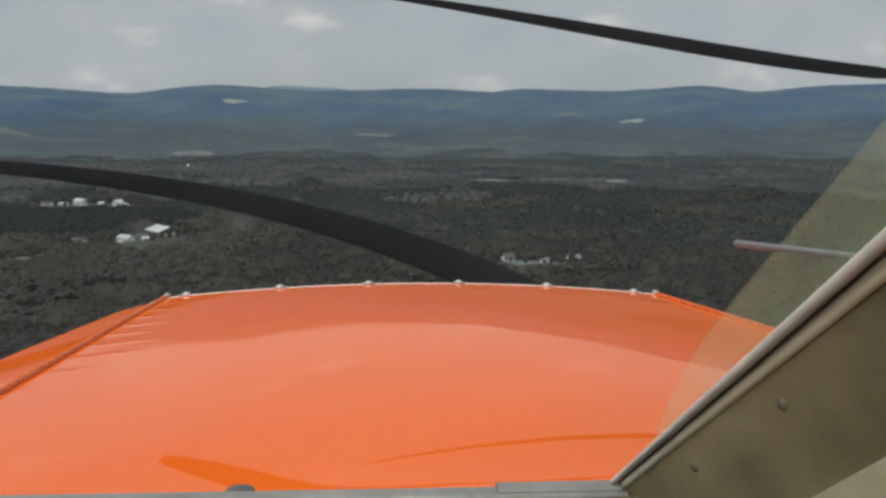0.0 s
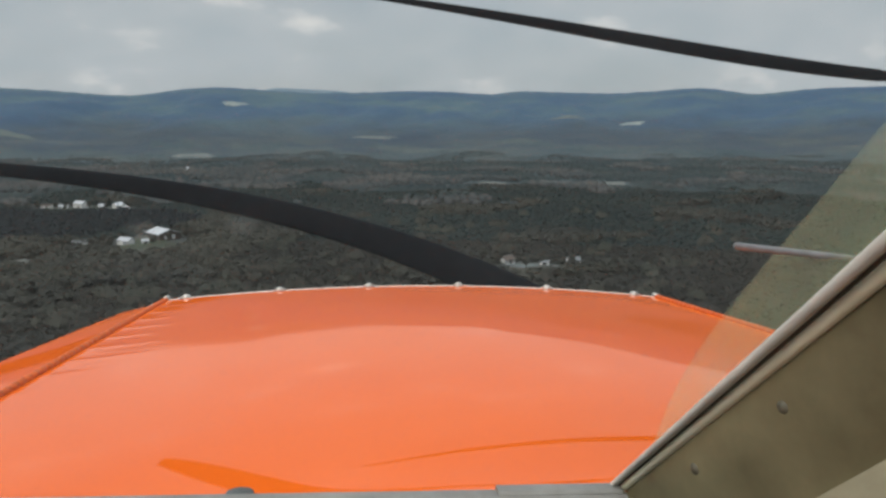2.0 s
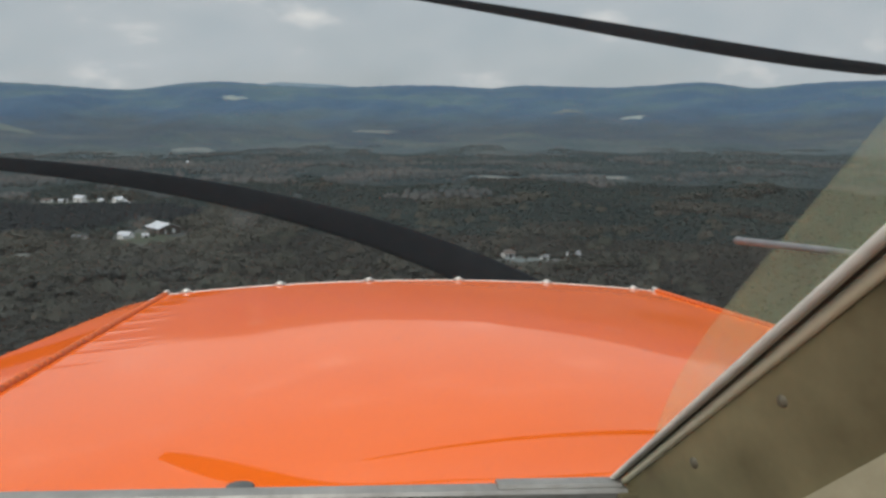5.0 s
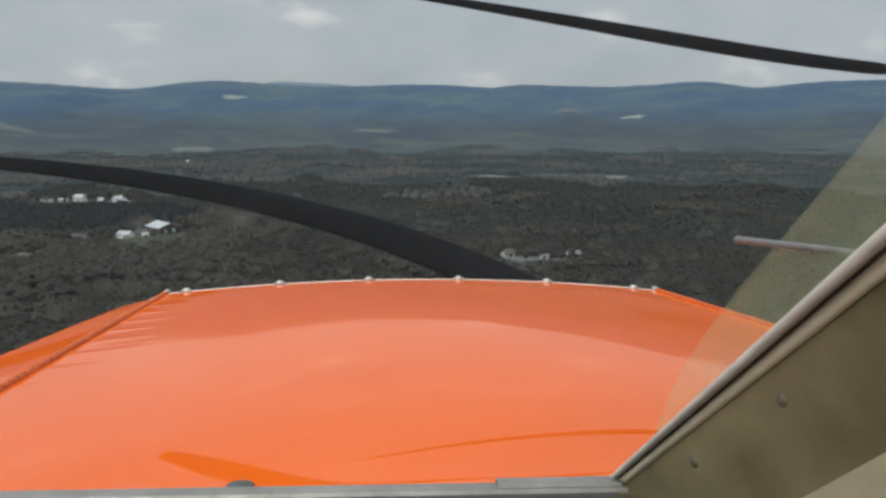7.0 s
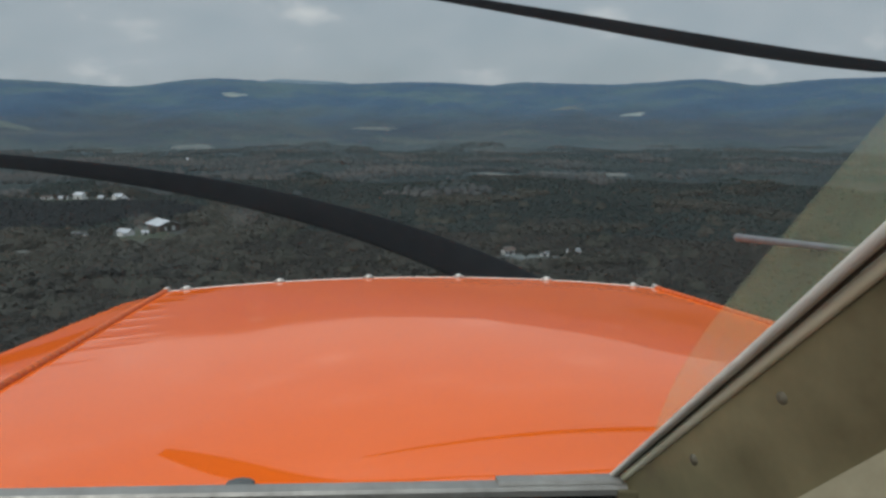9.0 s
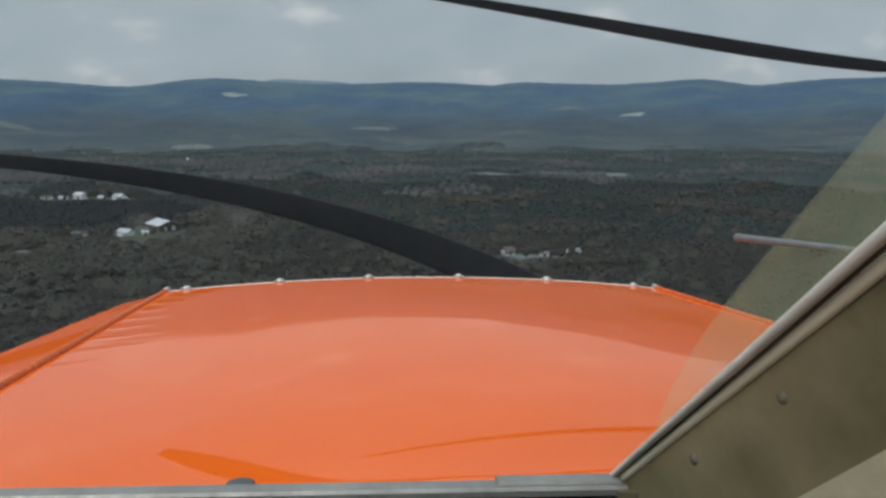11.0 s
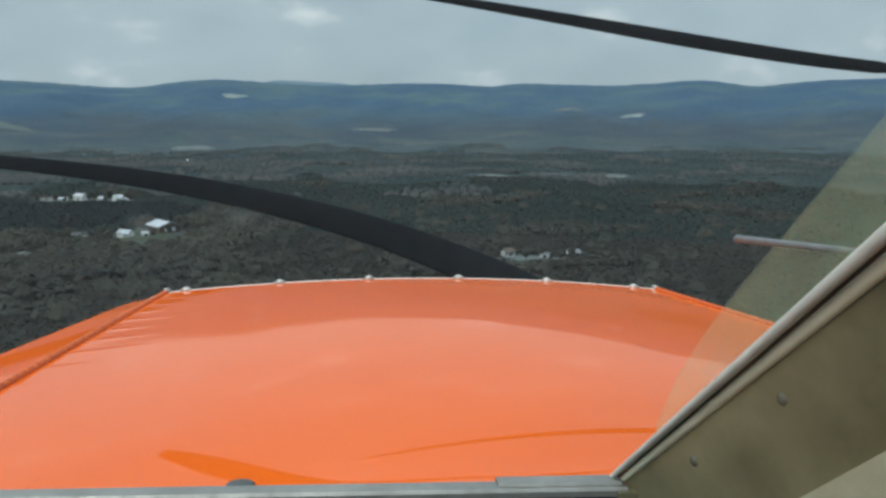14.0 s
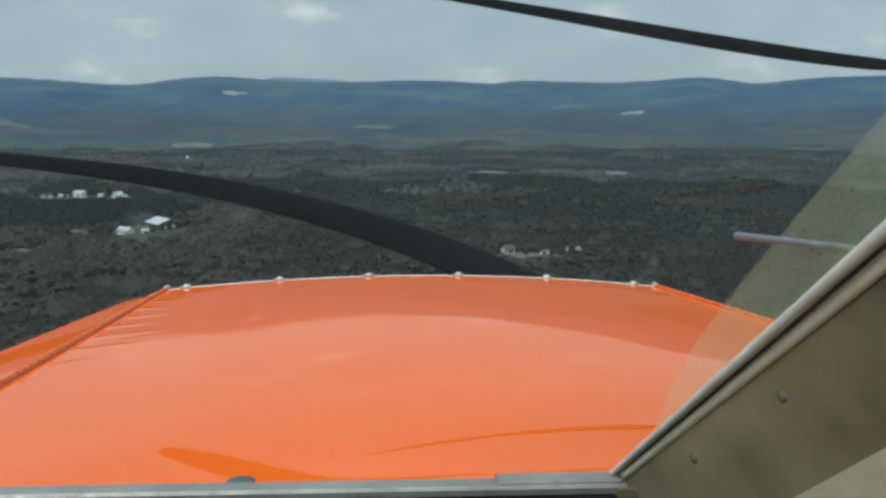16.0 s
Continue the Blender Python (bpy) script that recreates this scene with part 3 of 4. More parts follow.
def building(name, x, y, length, depth, eave, rise, turn, wall_mat, label, category, doors=1, windows=3, roof=None, over=0.5, wing=0.0, end_doors=0):
    """A gabled building; wing: the length of a lower cross wing towards -y; end_doors: pale doors in the +x gable."""
    root = new(name)
    root.matrix_world = pose(x, y, float(land(x, y)) + 0.6, 0, 0, turn)
    tagged(root, label, category)
    roof_label = {None: "pale sheet-metal roof", M_SLATE: "dull grey roof", M_BARNRED: "dull brown roof"}[roof]
    part("wall", walls(length, depth, eave, rise), wall_mat, root)
    part("roof", gable(length, depth, eave, rise, over), roof or M_ROOF, root, roof_label)
    ridge = part("ridge_cap", box((length + 2 * over, 0.5, 0.12), (0, 0, eave + rise + 0.28), 0.03), M_SLATE if roof else M_WHITE, root)
    for s_ in (-1, 1):
        part("barge_board", box((0.12, 0.3, 0.25), (s_ * (length / 2 + over + 0.04), 0, eave + rise), 0.02), M_WHITE, ridge)
    if wing:
        turned = Matrix.Rotation(radians(90), 3, "Z")
        for nm, bm_, mt in (("wall", walls(wing, depth * 0.8, eave * 0.92, rise * 0.8), wall_mat), ("roof", gable(wing, depth * 0.8, eave * 0.92, rise * 0.8, over), roof or M_ROOF)):
            bm_.transform(Matrix.Translation((length * 0.18, -depth / 2 - wing / 2 + 1.2, 0)) @ turned.to_4x4())
            part(nm, bm_, mt, root, "lower cross wing" if nm == "wall" else roof_label)
    for k in range(windows):
        u = length * ((k + 0.5) / windows - 0.5)
        w = part("window", box((1.3, 0.12, 1.3), (u, -depth / 2 - 0.03, eave * 0.55), 0.03), M_WINDOW, root)
        part("frame", box((1.6, 0.06, 0.14), (u, -depth / 2 - 0.05, eave * 0.55 - 0.75)), M_WHITE, w)
    for k in range(doors):
        u = length * ((k + 1) / (doors + 1) - 0.5) + length * 0.07
        part("door", box((2.6, 0.14, min(3.2, eave * 0.8)), (u, -depth / 2 - 0.02, min(3.2, eave * 0.8) / 2), 0.03), M_DARK, root)
    for k in range(end_doors):
        v = depth * ((k + 1) / (end_doors + 1) - 0.5)
        part("door", box((0.16, 2.8, eave * 0.75), (length / 2 + 0.03, v, eave * 0.40), 0.03), M_WHITE, root, "white sliding door")
    return root


building("barn", -244, 664, 24, 19, 4.6, 3.6, -46, M_BARNRED, "brown barn with a broad white metal roof in a clearing", "barn", 2, 3, over=1.6, end_doors=2)
building("farmhouse", -263, 629, 12, 7, 2.9, 2.3, -22, M_WHITE, "white farmhouse with a pale roof and a cross wing", "house", wing=6.0)
building("shed", -249, 634, 5, 4, 2.2, 1.3, 30, M_WHITE, "small white shed beside the farmhouse", "shed", 1, 0)
building("shed", -302, 630, 13, 5.5, 2.4, 1.1, -8, M_WHITE, "long low shed with a dull grey roof beside a gravel yard", "shed", 1, 2, roof=M_SLATE)
building("farm_hall", -452, 955, 17, 10, 5.8, 2.4, -30, M_WHITE, "large white farm hall among trees", "barn", 1, 3)
building("shed", -470, 946, 10, 5.5, 2.8, 1.6, 25, M_WHITE, "low white shed beside a farm hall", "shed")
building("farmhouse", -424, 951, 9, 6.5, 3.0, 2.2, 40, M_WHITE, "white house with a pale roof among trees", "house")
building("farmhouse", -403, 948, 11, 8, 4.0, 3.4, 60, M_WHITE, "tall white house with a steep pale roof", "house", wing=5.0)
building("shed", -492, 949, 13, 4.5, 2.6, 1.3, 0, M_WHITE, "long low shed with a dull brown roof near the woods", "shed", roof=M_BARNRED)
building("shed", -389, 941, 6, 4, 2.3, 1.2, 15, M_WHITE, "small pale shed behind a steep-roofed house", "shed")
building("farmhouse", 47, 552, 9, 6, 2.8, 2.2, 35, M_WHITE, "small pale house with a dull brown roof in a dry yard", "house", roof=M_BARNRED)
building("shed", 74, 549, 6, 4, 2.2, 1.4, -20, M_WHITE, "small pale shed in a dry yard among trees", "shed", 1, 1, roof=M_SLATE)
building("farmhouse", 96, 556, 9, 6.5, 2.6, 2.2, 10, M_WHITE, "small white house with a grey roof under trees", "house", roof=M_SLATE)
building("farmhouse", -925, 1610, 16, 10, 4.5, 3, 20, M_WHITE, "white house alone in the woods", "house")
building("farmhouse", -560, 1700, 12, 8, 3.5, 2.4, 20, M_WHITE, "small white house among bare trees", "house")

# ---- single trees round the farms ----
M_BARK = mat_plain("grey_bark", (0.06, 0.055, 0.048), (0.11, 0.10, 0.088), 2.0, 0.9, 0.5, 0.05)


def tree(seed, height):
    """A leaf tree: tapered trunk, forked limbs and a ragged crown of many clumps."""
    rng = random.Random(seed)
    root = new("tree")
    part("trunk", sweep([Vector((0, 0, -0.6)), Vector((0.05 * height * rng.uniform(-.4, .4), 0, height * 0.3)), Vector((0, 0, height * 0.7))],
                        lambda t: disc(height * (0.028 - 0.02 * t), 7)), M_BARK, root)
    bm = bmesh.new()
    for k in range(5):
        th, z0 = k * 1.26 + rng.uniform(-.3, .3), height * rng.uniform(0.3, 0.5)
        tip = Vector((math.cos(th) * height * 0.24, math.sin(th) * height * 0.24, z0 + height * 0.22))
        limb = sweep([Vector((0, 0, z0)), Vector((0, 0, z0)).lerp(tip, 0.5) + Vector((0, 0, -0.2)), tip], lambda t: disc(height * (0.012 - 0.008 * t), 5))
        me = bpy.data.meshes.new("limb")
        limb.to_mesh(me)
        limb.free()
        bm.from_mesh(me)
        bpy.data.meshes.remove(me)
    part("limbs", bm, M_BARK, root)
    crown = bmesh.new()
    for k in range(34):
        th, rr, zz = rng.uniform(0, 6.283), rng.uniform(0, 1) ** 0.6, rng.uniform(-1, 1)
        w = math.sqrt(max(0.05, 1 - zz * zz))
        made = bmesh.ops.create_icosphere(crown, subdivisions=1, radius=height * rng.uniform(0.06, 0.11))["verts"]
        at = Vector((math.cos(th) * rr * w * height * 0.3, math.sin(th) * rr * w * height * 0.3, height * (0.66 + 0.28 * zz)))
        for v in made:
            v.co = v.co * rng.uniform(0.65, 1.25) + at
    part("crown", crown, M_WOOD_LIGHT, root)
    return root


FARM_TREES = ((-272, 640), (-281, 628), (-231, 641), (-222, 655), (-285, 615), (-268, 612), (-236, 618), (-300, 596), (-307, 622), (-318, 588),
              (-412, 935), (-434, 938), (-459, 930), (-474, 935), (-498, 938), (-383, 932), (-325, 548), (-335, 566), (-296, 545), (40, 540), (58, 530), (72, 550), (92, 538), (30, 552))
kinds = [tree(70 + k, 8.0 + k) for k in range(4)]
rng_t = random.Random(5)
for k, (x, y) in enumerate(FARM_TREES):
    m = pose(x, y, float(land(x, y)), 0, 0, rng_t.uniform(0, 360))
    if k < 4:
        kinds[k].matrix_world = m
        t_ob = kinds[k]
    else:
        t_ob = copy_thing(kinds[k % 4], m)
    tagged(t_ob, "grey-green leaf tree standing beside farm buildings", "tree", "trees round the farms")

# ---- the aircraft ----
# Own frame: y along the nose, z up, origin at the camera's seat; the centre line lies at x = 0.105.
MID, HALF = 0.105, 0.3245
plane = new("light_aircraft")
plane.matrix_world = pose(0, 0, ALT, -5.4485, 1.3075, 7.4374)
tagged(plane, "orange light aircraft with black propeller, flying over woods", "aircraft")
Y_FRONT, Y_BACK, Z_HINGE = 1.0, 0.2895, -0.1315


def top_z(x, y):
    """Crowned across, flatter beside the hinges behind the front edge, a little pillowed along, with shallow rivet dents."""
    q = min(1.0, abs(x - MID) / HALF)
    ahead = max(0.0, min(1.0, (y - 0.72) / 0.28))
    crown = (1 - q * q) * (1 - 0.40 * (1 - ahead * ahead * (3 - 2 * ahead)) * q * q)
    long_ = max(0.0, min(1.0, (y - 0.285) / 0.715))
    z = Z_HINGE + crown * (0.0168 + 0.0105 * math.sin(math.pi * long_ ** 0.57) - 0.001 * (1 - long_))
    edge = (1 - q) * HALF
    dent = max(0.0, math.cos(2 * math.pi * (y - 0.01) / 0.0515)) ** 4 * math.exp(-edge / 0.028) * min(1.0, edge / 0.008)
    return z + 0.00030 * dent


def cowl_top(u, v):
    x = MID - HALF + 2 * HALF * u
    back_y = 0.288 - 0.06 * (x + 0.006)
    y = back_y + (Y_FRONT - back_y) * v
    return (x, y, top_z(x, y))


part("top_cowl", skin(cowl_top, 150, 150, 0.0014), M_ORANGE, plane, "glossy orange engine cowl top", True)


def cowl_side(sgn):
    """Left: a flat shoulder that narrows to the nose, then a tight turn down. Right: turns down at the hinge."""
    def fn(u, v):
        y = Y_BACK - 0.05 + (Y_FRONT + 0.004 - Y_BACK + 0.05) * v
        flat = max(0.004, 0.030 + 0.085 * (1.0 - y)) * (1 - 0.75 * max(0.0, (v - 0.93) / 0.07) ** 2) if sgn < 0 else 0.004
        r, a0 = 0.030, radians(10 if sgn < 0 else 14)
        if u < 0.3:
            dx, dz = flat * u / 0.3, -0.12 * flat * u / 0.3
        else:
            a_ = a0 + (radians(88) - a0) * min(1.0, (u - 0.3) / 0.4)
            dx, dz = flat + r * (math.sin(a_) - math.sin(a0)), -0.12 * flat + r * (math.cos(a_) - math.cos(a0)) - max(0.0, u - 0.7) * 1.3
        droop = 0.003 * max(0.0, (y - 0.6) / 0.4) ** 2 * min(1.0, u / 0.3) if sgn < 0 else 0.0
        return (MID + sgn * (HALF + 0.003 + dx), y, Z_HINGE + dz - droop)
    return fn


for s_ in (-1, 1):
    part("side_cowl", skin(cowl_side(s_), 40, 30, 0.0014), M_ORANGE, plane, "orange side cowl curving down from the hinge", True)

# piano hinges along both sides of the top cowl
for s_ in (-1, 1):
    x_ = MID + s_ * HALF
    hinge = part("hinge", sweep([Vector((x_, Y_BACK, Z_HINGE + 0.0022)), Vector((x_, Y_FRONT + 0.004, Z_HINGE + 0.0022))], lambda t: disc(0.0027, 12)), M_HINGE, plane, "orange painted piano hinge", True)
    for k in range(58):
        y_ = Y_BACK + 0.004 + k * 0.0122
        part("knuckle", sweep([Vector((x_, y_, Z_HINGE + 0.0024)), Vector((x_, y_ + 0.0117, Z_HINGE + 0.0024))], lambda t: disc(0.00278, 12)), M_HINGE, hinge, smooth=True)
    part("hinge_pin", sweep([Vector((x_, Y_FRONT, Z_HINGE + 0.003)), Vector((x_, Y_FRONT + 0.010, Z_HINGE + 0.003))], lambda t: disc(0.0036, 10)), M_BOLT, hinge, "bare metal pin end", True)


# pale edge strip and round-head screws at the front of the cowl
def edge_strip(u, v):
    x = MID - HALF + 2 * HALF * u
    return (x, Y_FRONT + 0.0005 + 0.004 * v, top_z(x, 1) + 0.0022 - 0.004 * v)


part("edge_strip", skin(edge_strip, 48, 2, 0.0012), M_EDGE, plane, "pale worn edge strip")
shoulder = cowl_side(-1)
part("edge_strip", sweep([Vector(shoulder(k / 30, 1.0)) + Vector((-0.0005, 0.0012, 0.0008)) for k in range(19)], lambda t: disc(0.0011, 8), up=(0, 1, 0)), M_EDGE, plane, "pale worn edge strip on the side cowl")


def dome(r, h, at, up=(0, 0, 1)):
    bm = bmesh.new()
    bmesh.ops.create_uvsphere(bm, u_segments=14, v_segments=8, radius=1)
    for v in bm.verts:
        v.co = Vector((v.co.x * r, v.co.y * r, max(v.co.z, -0.25) * h))
    bm.transform(Matrix.Translation(at) @ Vector(up).to_track_quat("Z", "Y").to_matrix().to_4x4())
    return bm


for x_ in (-0.1948, -0.0784, 0.0357, 0.1543, 0.2748, 0.3975):
    z_ = top_z(x_, 1)
    screw = part("screw", dome(0.0056, 0.0038, (x_, Y_FRONT + 0.003, z_ + 0.0024)), M_BOLT, plane, "domed zinc screw head", True)
    part("washer", sweep([Vector((x_, Y_FRONT + 0.003, z_ + 0.001)), Vector((x_, Y_FRONT + 0.003, z_ + 0.0026))], lambda t: disc(0.0082, 14), up=(0, 1, 0)), M_BOLT, screw)


# nose bowl behind the edge strip, closed down to the chin
def nose(u, v):
    """Tapers ahead of the cowl's edge down to the propeller hub."""
    q = 2 * u - 1
    wide = (HALF + 0.06) * (1 - 0.75 * v ** 1.5)
    drop = 0.05 * max(0.0, (abs(q) - 0.84) / 0.16) ** 2 * (1 - v)
    return (MID + wide * q, Y_FRONT + 0.002 + 0.66 * v, top_z(MID + HALF * q, 1) * (1 - v) - 0.36 * v - 0.014 - 0.05 * v * q * q - drop - 0.06 * math.sin(math.pi * v) * 0.5)


def chin(u, v):
    """The under side of the nose."""
    q = 2 * u - 1
    wide = (HALF + 0.06) * (1 - 0.75 * v ** 1.5)
    return (MID + wide * q, Y_FRONT + 0.002 + 0.66 * v, -0.66 + 0.12 * v + 0.05 * q * q * v)


part("nose_bowl", skin(nose, 32, 14, 0.0015), M_ORANGE, plane, "orange nose bowl", True)
part("chin_cowl", skin(chin, 24, 12, 0.0015), M_ORANGE, plane, "orange chin cowl", True)

# propeller: two black blades as they stand across the view and a third added unseen, on one hub
prop = new("propeller")
prop.parent = plane
tagged(prop, "matt black propeller with swept blades")
YP = 2.75
HUB = Vector((MID, 1.75, -0.45))


def blade(curves, chord, n=30):
    """A blade lying in the disc's plane along joined curves: chord across, thin along the shaft."""
    bm = bmesh.new()
    path = [bezier(k / n, *c) for c in curves for k in range(n + (c is curves[-1]))]
    rings = []
    for i, p in enumerate(path):
        d = (path[min(i + 1, len(path) - 1)] - path[max(i - 1, 0)]).normalized()
        across = d.cross(Vector((0, 1, 0))).normalized()
        c = chord(i / (len(path) - 1))
        rings.append([bm.verts.new(p + across * (0.5 * c * math.cos(6.2832 * k / 14)) + Vector((0, 0.09 * c * math.sin(6.2832 * k / 14), 0))) for k in range(14)])
    for r0, r1 in zip(rings, rings[1:]):
        for k in range(14):
            bm.faces.new((r0[k], r0[(k + 1) % 14], r1[(k + 1) % 14], r1[k]))
    bm.faces.new(rings[0][::-1])
    bm.faces.new(rings[-1])
    return bm


def reach(u, w, y=YP):
    """A place on a blade: y ahead, u to the side and w up for each metre ahead."""
    return (u * y, y, w * y)


part("blade", blade([[tuple(HUB), (0.35, 1.98, -0.66), (1.20, 2.60, -0.66), reach(.268, -.144)],
                     [reach(.268, -.144), reach(.075, -.046), reach(-.161, .026), reach(-.554, .039)]],
                    lambda t: 0.140 - 0.108 * max(0.0, (t - 0.54) / 0.46) ** 0.9), M_BLADE, prop, smooth=True)
part("blade", blade([[tuple(HUB), (1.15, 1.60, -0.80), (1.70, 1.15, 0.18), reach(.911, .176, 1.03)],
                     [reach(.911, .176, 1.03), reach(.625, .174, 1.02), reach(.375, .226, 1.01), reach(.0, .262, 1.00)]],
                    lambda t: 0.025 - 0.013 * math.sin(math.pi * t / 1.2) if t < 0.6 else 0.0058 + 0.0142 * math.sin(math.pi * (t - 0.42) / 0.58)), M_BLADE, prop, smooth=True)
# added blade, kept out of view, for its dark reflection low on the cowl
part("blade", blade([[tuple(HUB), (1.3, 2.0, -1.3), (2.9, YP, -0.4), (2.6, YP, 1.0)],
                     [(2.6, YP, 1.0), (2.25, YP, 2.4), (0.58, YP, 2.85), (-0.235, YP, 1.68)],
                     [(-0.235, YP, 1.68), (-0.41, YP, 1.34), (-0.60, YP, 0.97), (-0.80, YP, 0.76)]],
                    lambda t: 0.20 if t < 0.75 else 0.20 - 0.15 * ((t - 0.75) / 0.25) ** 1.8), M_BLADE, prop, smooth=True)
part("hub", sweep([HUB + Vector((0, -0.05, 0)), HUB + Vector((0, 0.02, 0)), HUB + Vector((0, 0.07, 0))], lambda t: disc(0.07 if t < 0.9 else 0.045, 24)), M_ALU, prop, "bare aluminium hub", True)

# windscreen base strip, its short overlap plate and one black screw
def flat_bar(x0, y0, x1, y1, top, width, height):
    """A bar across the cowl: far upper edge from (x0, y0) to (x1, y1), rounded."""
    sec = [(-width / 2, -height / 2), (width / 2, -height / 2), (width / 2, height / 2 - 0.0012), (width / 2 - 0.001, height / 2), (-width / 2 + 0.001, height / 2), (-width / 2, height / 2 - 0.0012)]
    path = [Vector((x0 + (x1 - x0) * k / 4, y0 + (y1 - y0) * k / 4 - width / 2, top - height / 2)) for k in range(5)]
    return sweep(path, lambda t: sec)


part("windscreen_strip", flat_bar(-0.34, 0.3130, 0.1100, 0.2860, -0.1128, 0.0098, 0.0035), M_STRIP, plane, "dull aluminium windscreen base strip")
part("strip_plate", flat_bar(0.060, 0.2898, 0.1085, 0.2871, -0.1113, 0.0085, 0.0022), M_STRIP, plane, "short aluminium overlap plate")
part("corner_block", box((0.020, 0.012, 0.006), (0.1155, 0.2808, -0.1170), 0.001), M_OLIVE, plane, "dull olive filler block in the corner")
part("strip_screw", dome(0.0056, 0.0011, (-0.0390, 0.2992, -0.1144)), M_STEEL, plane, "dark grey domed screw", True)

# raked windscreen post: rubber-lined channel of two rails
P0, P1 = Vector((0.1052, 0.30, -0.124)), Vector((0.1292, 0.17, -0.011))
RAKE = P1 - P0
side = Vector((1, -0.10, -0.06)).normalized()
back = Vector((0.40, -0.90, 0.0)).normalized()
wall_face = back.cross(RAKE).normalized()
face = side.cross(RAKE).normalized()


def narrow(t):
    """The channel tapers towards its foot."""
    return 0.58 + 0.46 * max(0.0, min(1.3, t))


def rail(off, lift, w, h, lean=0.5, t0=-0.3, t1=2.0):
    tilt = (face * lean - side * 0.85).normalized()
    steps = [t0 + (t1 - t0) * k / 12 for k in range(13)]
    path = [P0 + RAKE * t + side * (off * narrow(t)) + face * lift for t in steps]
    sec = [(-w / 2, -h / 2), (w / 2, -h / 2)] + [(w / 2 * math.cos(math.pi * k / 10), h / 2 * math.sin(math.pi * k / 10)) for k in range(11)]
    return sweep(path, lambda t: [(a_ * narrow(t0 + (t1 - t0) * t), b_) for a_, b_ in sec], up=tilt)


post = new("windscreen_post")
post.parent = plane
tagged(post, "raked aluminium windscreen post with rubber seal")
part("rail", rail(-0.0010, 0, 0.0034, 0.0036), M_POST, post, "rounded dull aluminium rail", True)
part("seal", rail(0.0022, -0.0004, 0.0026, 0.0016), M_RUBBER, post, "dark brown rubber seal")
part("rail", rail(0.0058, 0.0010, 0.0046, 0.0044, 0.35), M_CREAM, post, "rounded cream painted rail", True)


# inner side panel, running back from the post
# this curve turns the panel from the sun beside the post, to darken it
def swell(d):
    """How far the panel stands proud into the cockpit at d behind the post."""
    return 0.0055 * (1 - math.exp(-d / 0.013))


def panel(u, v):
    t, d = -1.6 + 4.0 * v, 0.5 * u * u
    return P0 + RAKE * t + side * (0.0093 * narrow(t)) + back * d + wall_face * swell(d)


part("inner_panel", skin(panel, 40, 40, 0.002), M_OLIVE, plane, "dull olive-tan inner side panel", True)
for t_, s_ in ((0.585, 0.0160), (0.305, 0.0150), (0.075, 0.0115)):
    at = P0 + RAKE * t_ + side * (0.0093 * narrow(t_)) + back * s_ + wall_face * (swell(s_) + 0.001)
    clip = part("panel_screw", dome(0.0025, 0.0018, at, wall_face), M_SCREW, plane, "small domed panel screw", True)
    # a dark disc stands for the shadow beside each screw
    part("screw_shade", dome(0.0019, 0.0006, at + back * 0.0056 - RAKE * 0.004 + wall_face * (-0.0002 + swell(s_ + 0.0052) - swell(s_)), wall_face), M_SCREW_SHADE, clip, "dark brown disc for the shadow beside the screw", True)

# lighter band at the foot of the panel
BAND_A, BAND_B = Vector((0.1422, 0.2127, -0.0920)) * 0.95, Vector((0.1485, 0.1884, -0.0705)) * 0.95


def band(u, v):
    return BAND_A.lerp(BAND_B, 1.6 * u - 0.4) + Vector((0.004, -0.02, -0.16)) * v


part("inner_band", skin(band, 4, 4, 0.003), M_BAND, plane, "pale cream band under the side panel")

# added tan pane that curves forward from the post, standing for a reflection in the glass
EDGE = ((0.1392, 0.3250, -0.1257), (0.1529, 0.3408, -0.0752), (0.1839, 0.3267, -0.0422), (0.1991, 0.2600, 0.0297))


def pane(u, v):
    t = -0.05 + 1.35 * v
    return (P0 + RAKE * (0.02 + 1.9 * v) + side * 0.002).lerp(bezier(t, *EDGE), u)


pane_ob = part("reflection_pane", skin(pane, 12, 40, 0.0015), M_REFLECTION, plane, "tan film standing for a reflection in the windscreen glass", True)
pane_ob.visible_shadow = False


# windscreen with a dust film that also imitates haze, raked back from the base strip beside the post
ACROSS = Vector((-0.4450, 0.0267, 0.0))


def windscreen(u, v):
    return P0 + Vector((-0.0015, -0.003, 0.002)) + RAKE * (2.2 * v) + ACROSS * u - Vector((0, 0.06, 0)) * (u * (1 - u) * v)


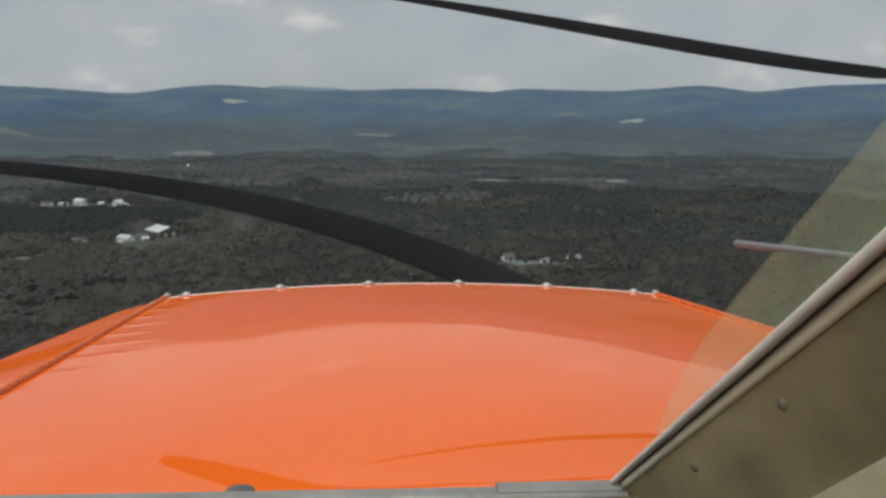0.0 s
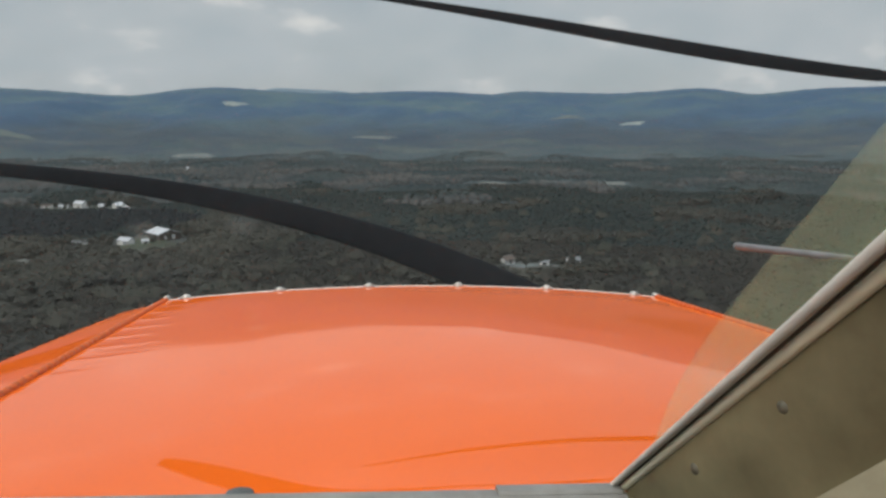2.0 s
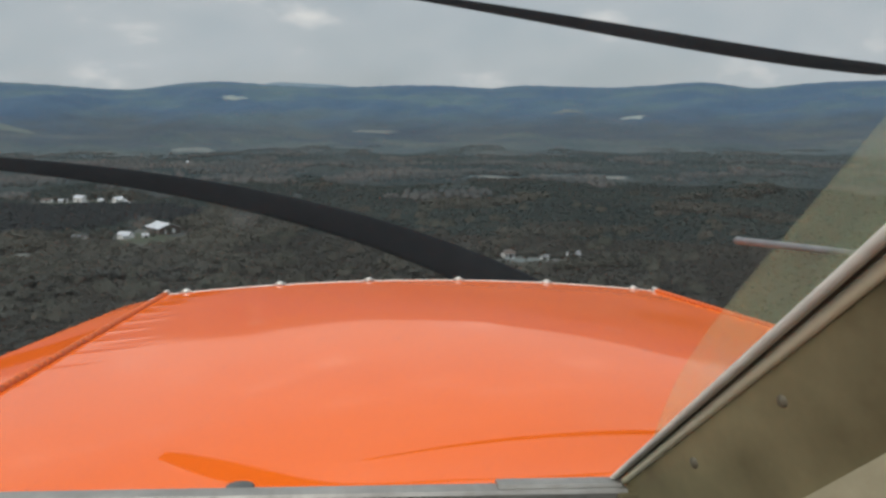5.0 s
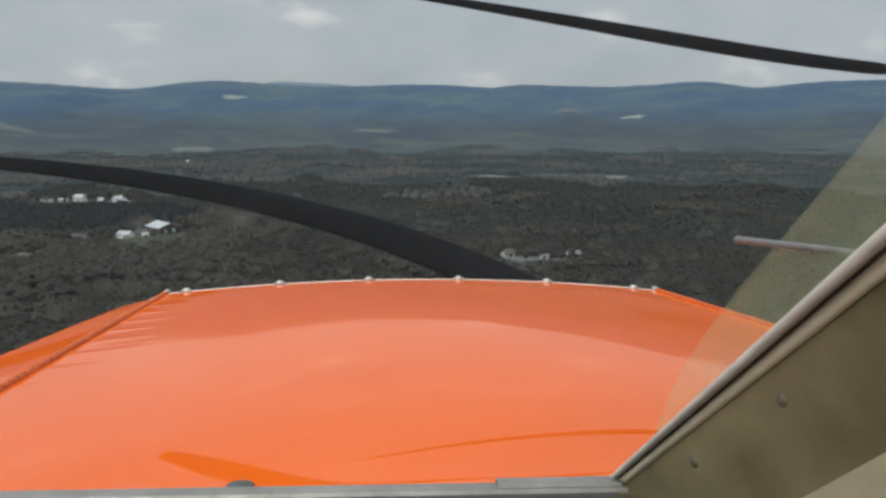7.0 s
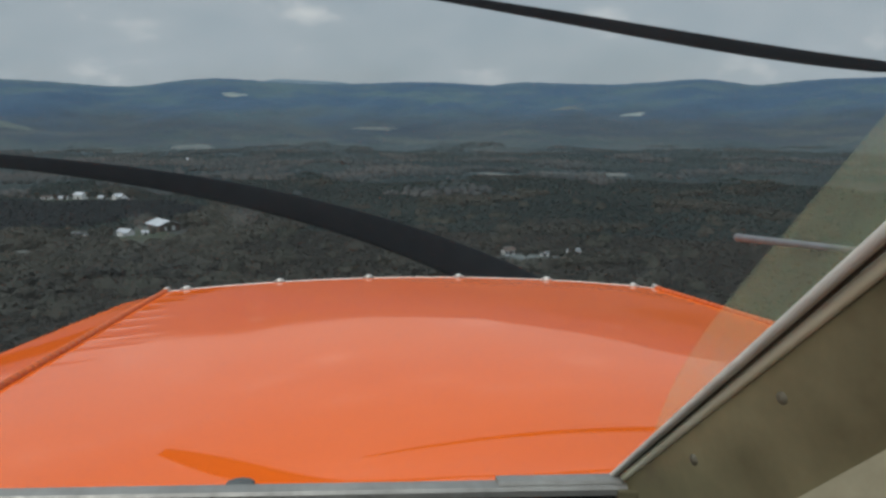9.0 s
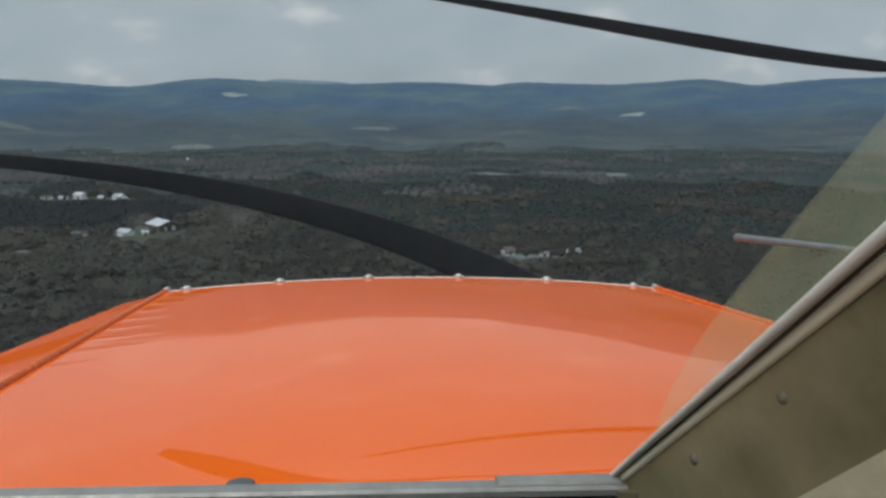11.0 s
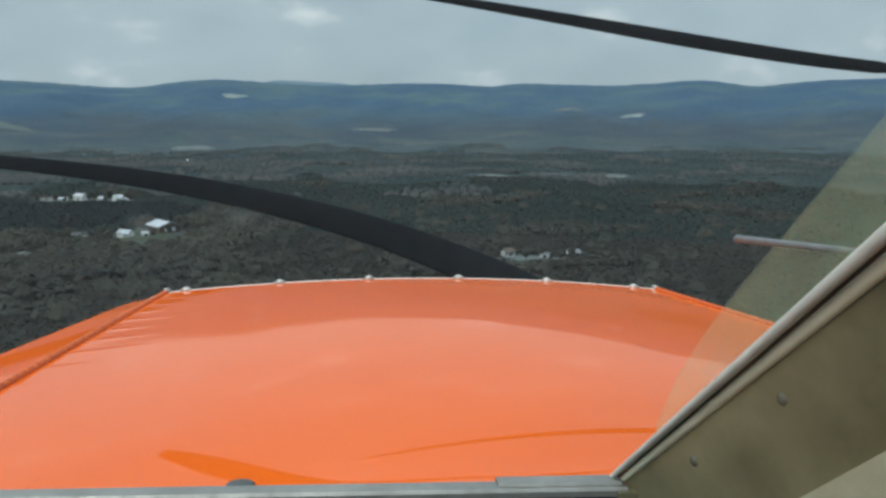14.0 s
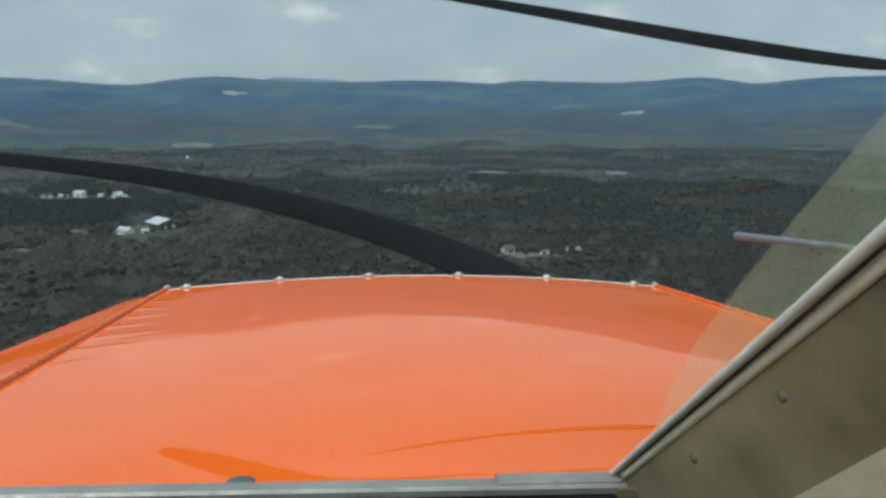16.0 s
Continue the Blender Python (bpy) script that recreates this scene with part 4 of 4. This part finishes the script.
screen = part("windscreen", skin(windscreen, 20, 16, 0.0015), M_SCREEN, plane, "clear windscreen with a thin film of dust and haze", True)
screen.visible_shadow = False
for u_, v_ in ((0.38, 0.465), (0.335, 0.47)):
    spot_ob = part("smudge", sweep([Vector((0, 0, 0.0004)), Vector((0, 0, 0.0009))], lambda t: disc(0.0042, 24), up=(0, 1, 0)), M_SMUDGE, screen, "pale greasy smudge")
    d_u, d_v = Vector(windscreen(u_ + 0.01, v_)) - Vector(windscreen(u_, v_)), Vector(windscreen(u_, v_ + 0.01)) - Vector(windscreen(u_, v_))
    spot_ob.matrix_local = Matrix.Translation(windscreen(u_, v_)) @ d_v.cross(d_u).normalized().to_track_quat("Z", "Y").to_matrix().to_4x4()
    spot_ob.visible_shadow = False

# thin pale probe rod fixed to the post
R0, R1 = Vector((0.140, 0.185, -0.0150)), Vector((0.1665, 0.305, -0.0183))
rod = part("probe_rod", sweep([R0, R0.lerp(R1, 0.5), R1], lambda t: disc(0.0009 + 0.0007 * t, 12)), M_ROD, plane, "thin pale metal probe rod", True)
part("probe_tip", dome(0.0019, 0.0022, R1, (R1 - R0)), M_ROD, rod, smooth=True)

# cockpit shell: plain walls that close the fuselage below and behind
deck = box((0.66, 0.085, 0.30), (0.10, 0.2425, -0.2675), 0.001)
for v in deck.verts:  # its front follows the slant of the windscreen strip
    if v.co.y > 0.25:
        v.co.y += 0.2868 - 0.06 * (v.co.x + 0.006) - 0.285
part("instrument_deck", deck, M_DARK, plane, "black instrument deck")
part("fuselage_side", box((0.01, 1.6, 0.5), (-0.335, -0.55, -0.42), 0.003), M_ORANGE, plane, "plain orange fuselage side")
part("fuselage_side", box((0.01, 1.6, 0.5), (0.545, -0.55, -0.42), 0.003), M_ORANGE, plane, "plain orange fuselage side")
part("cockpit_floor", box((0.88, 2.4, 0.01), (0.105, -0.15, -0.68), 0.003), M_OLIVE, plane, "dark cockpit floor")
part("rear_bulkhead", box((0.88, 0.01, 0.5), (0.105, -1.35, -0.42), 0.003), M_DARK, plane, "dark rear bulkhead")
# out of view: beam and posts added to shade the panel beside the post
part("shade_beam", box((0.68, 0.15, 0.03), (0.215, 0.045, 0.315), 0.010), M_OLIVE, plane, "unseen beam added to shade the side panel")
for x_ in (-0.115, 0.545):
    part("shade_beam_post", sweep([Vector((x_ - (0.215 if x_ < 0 else 0), -0.02, -0.18)), Vector((x_, 0.03, 0.305))], lambda t: disc(0.012, 12)), M_OLIVE, plane, "tube added to carry the shade beam", True)
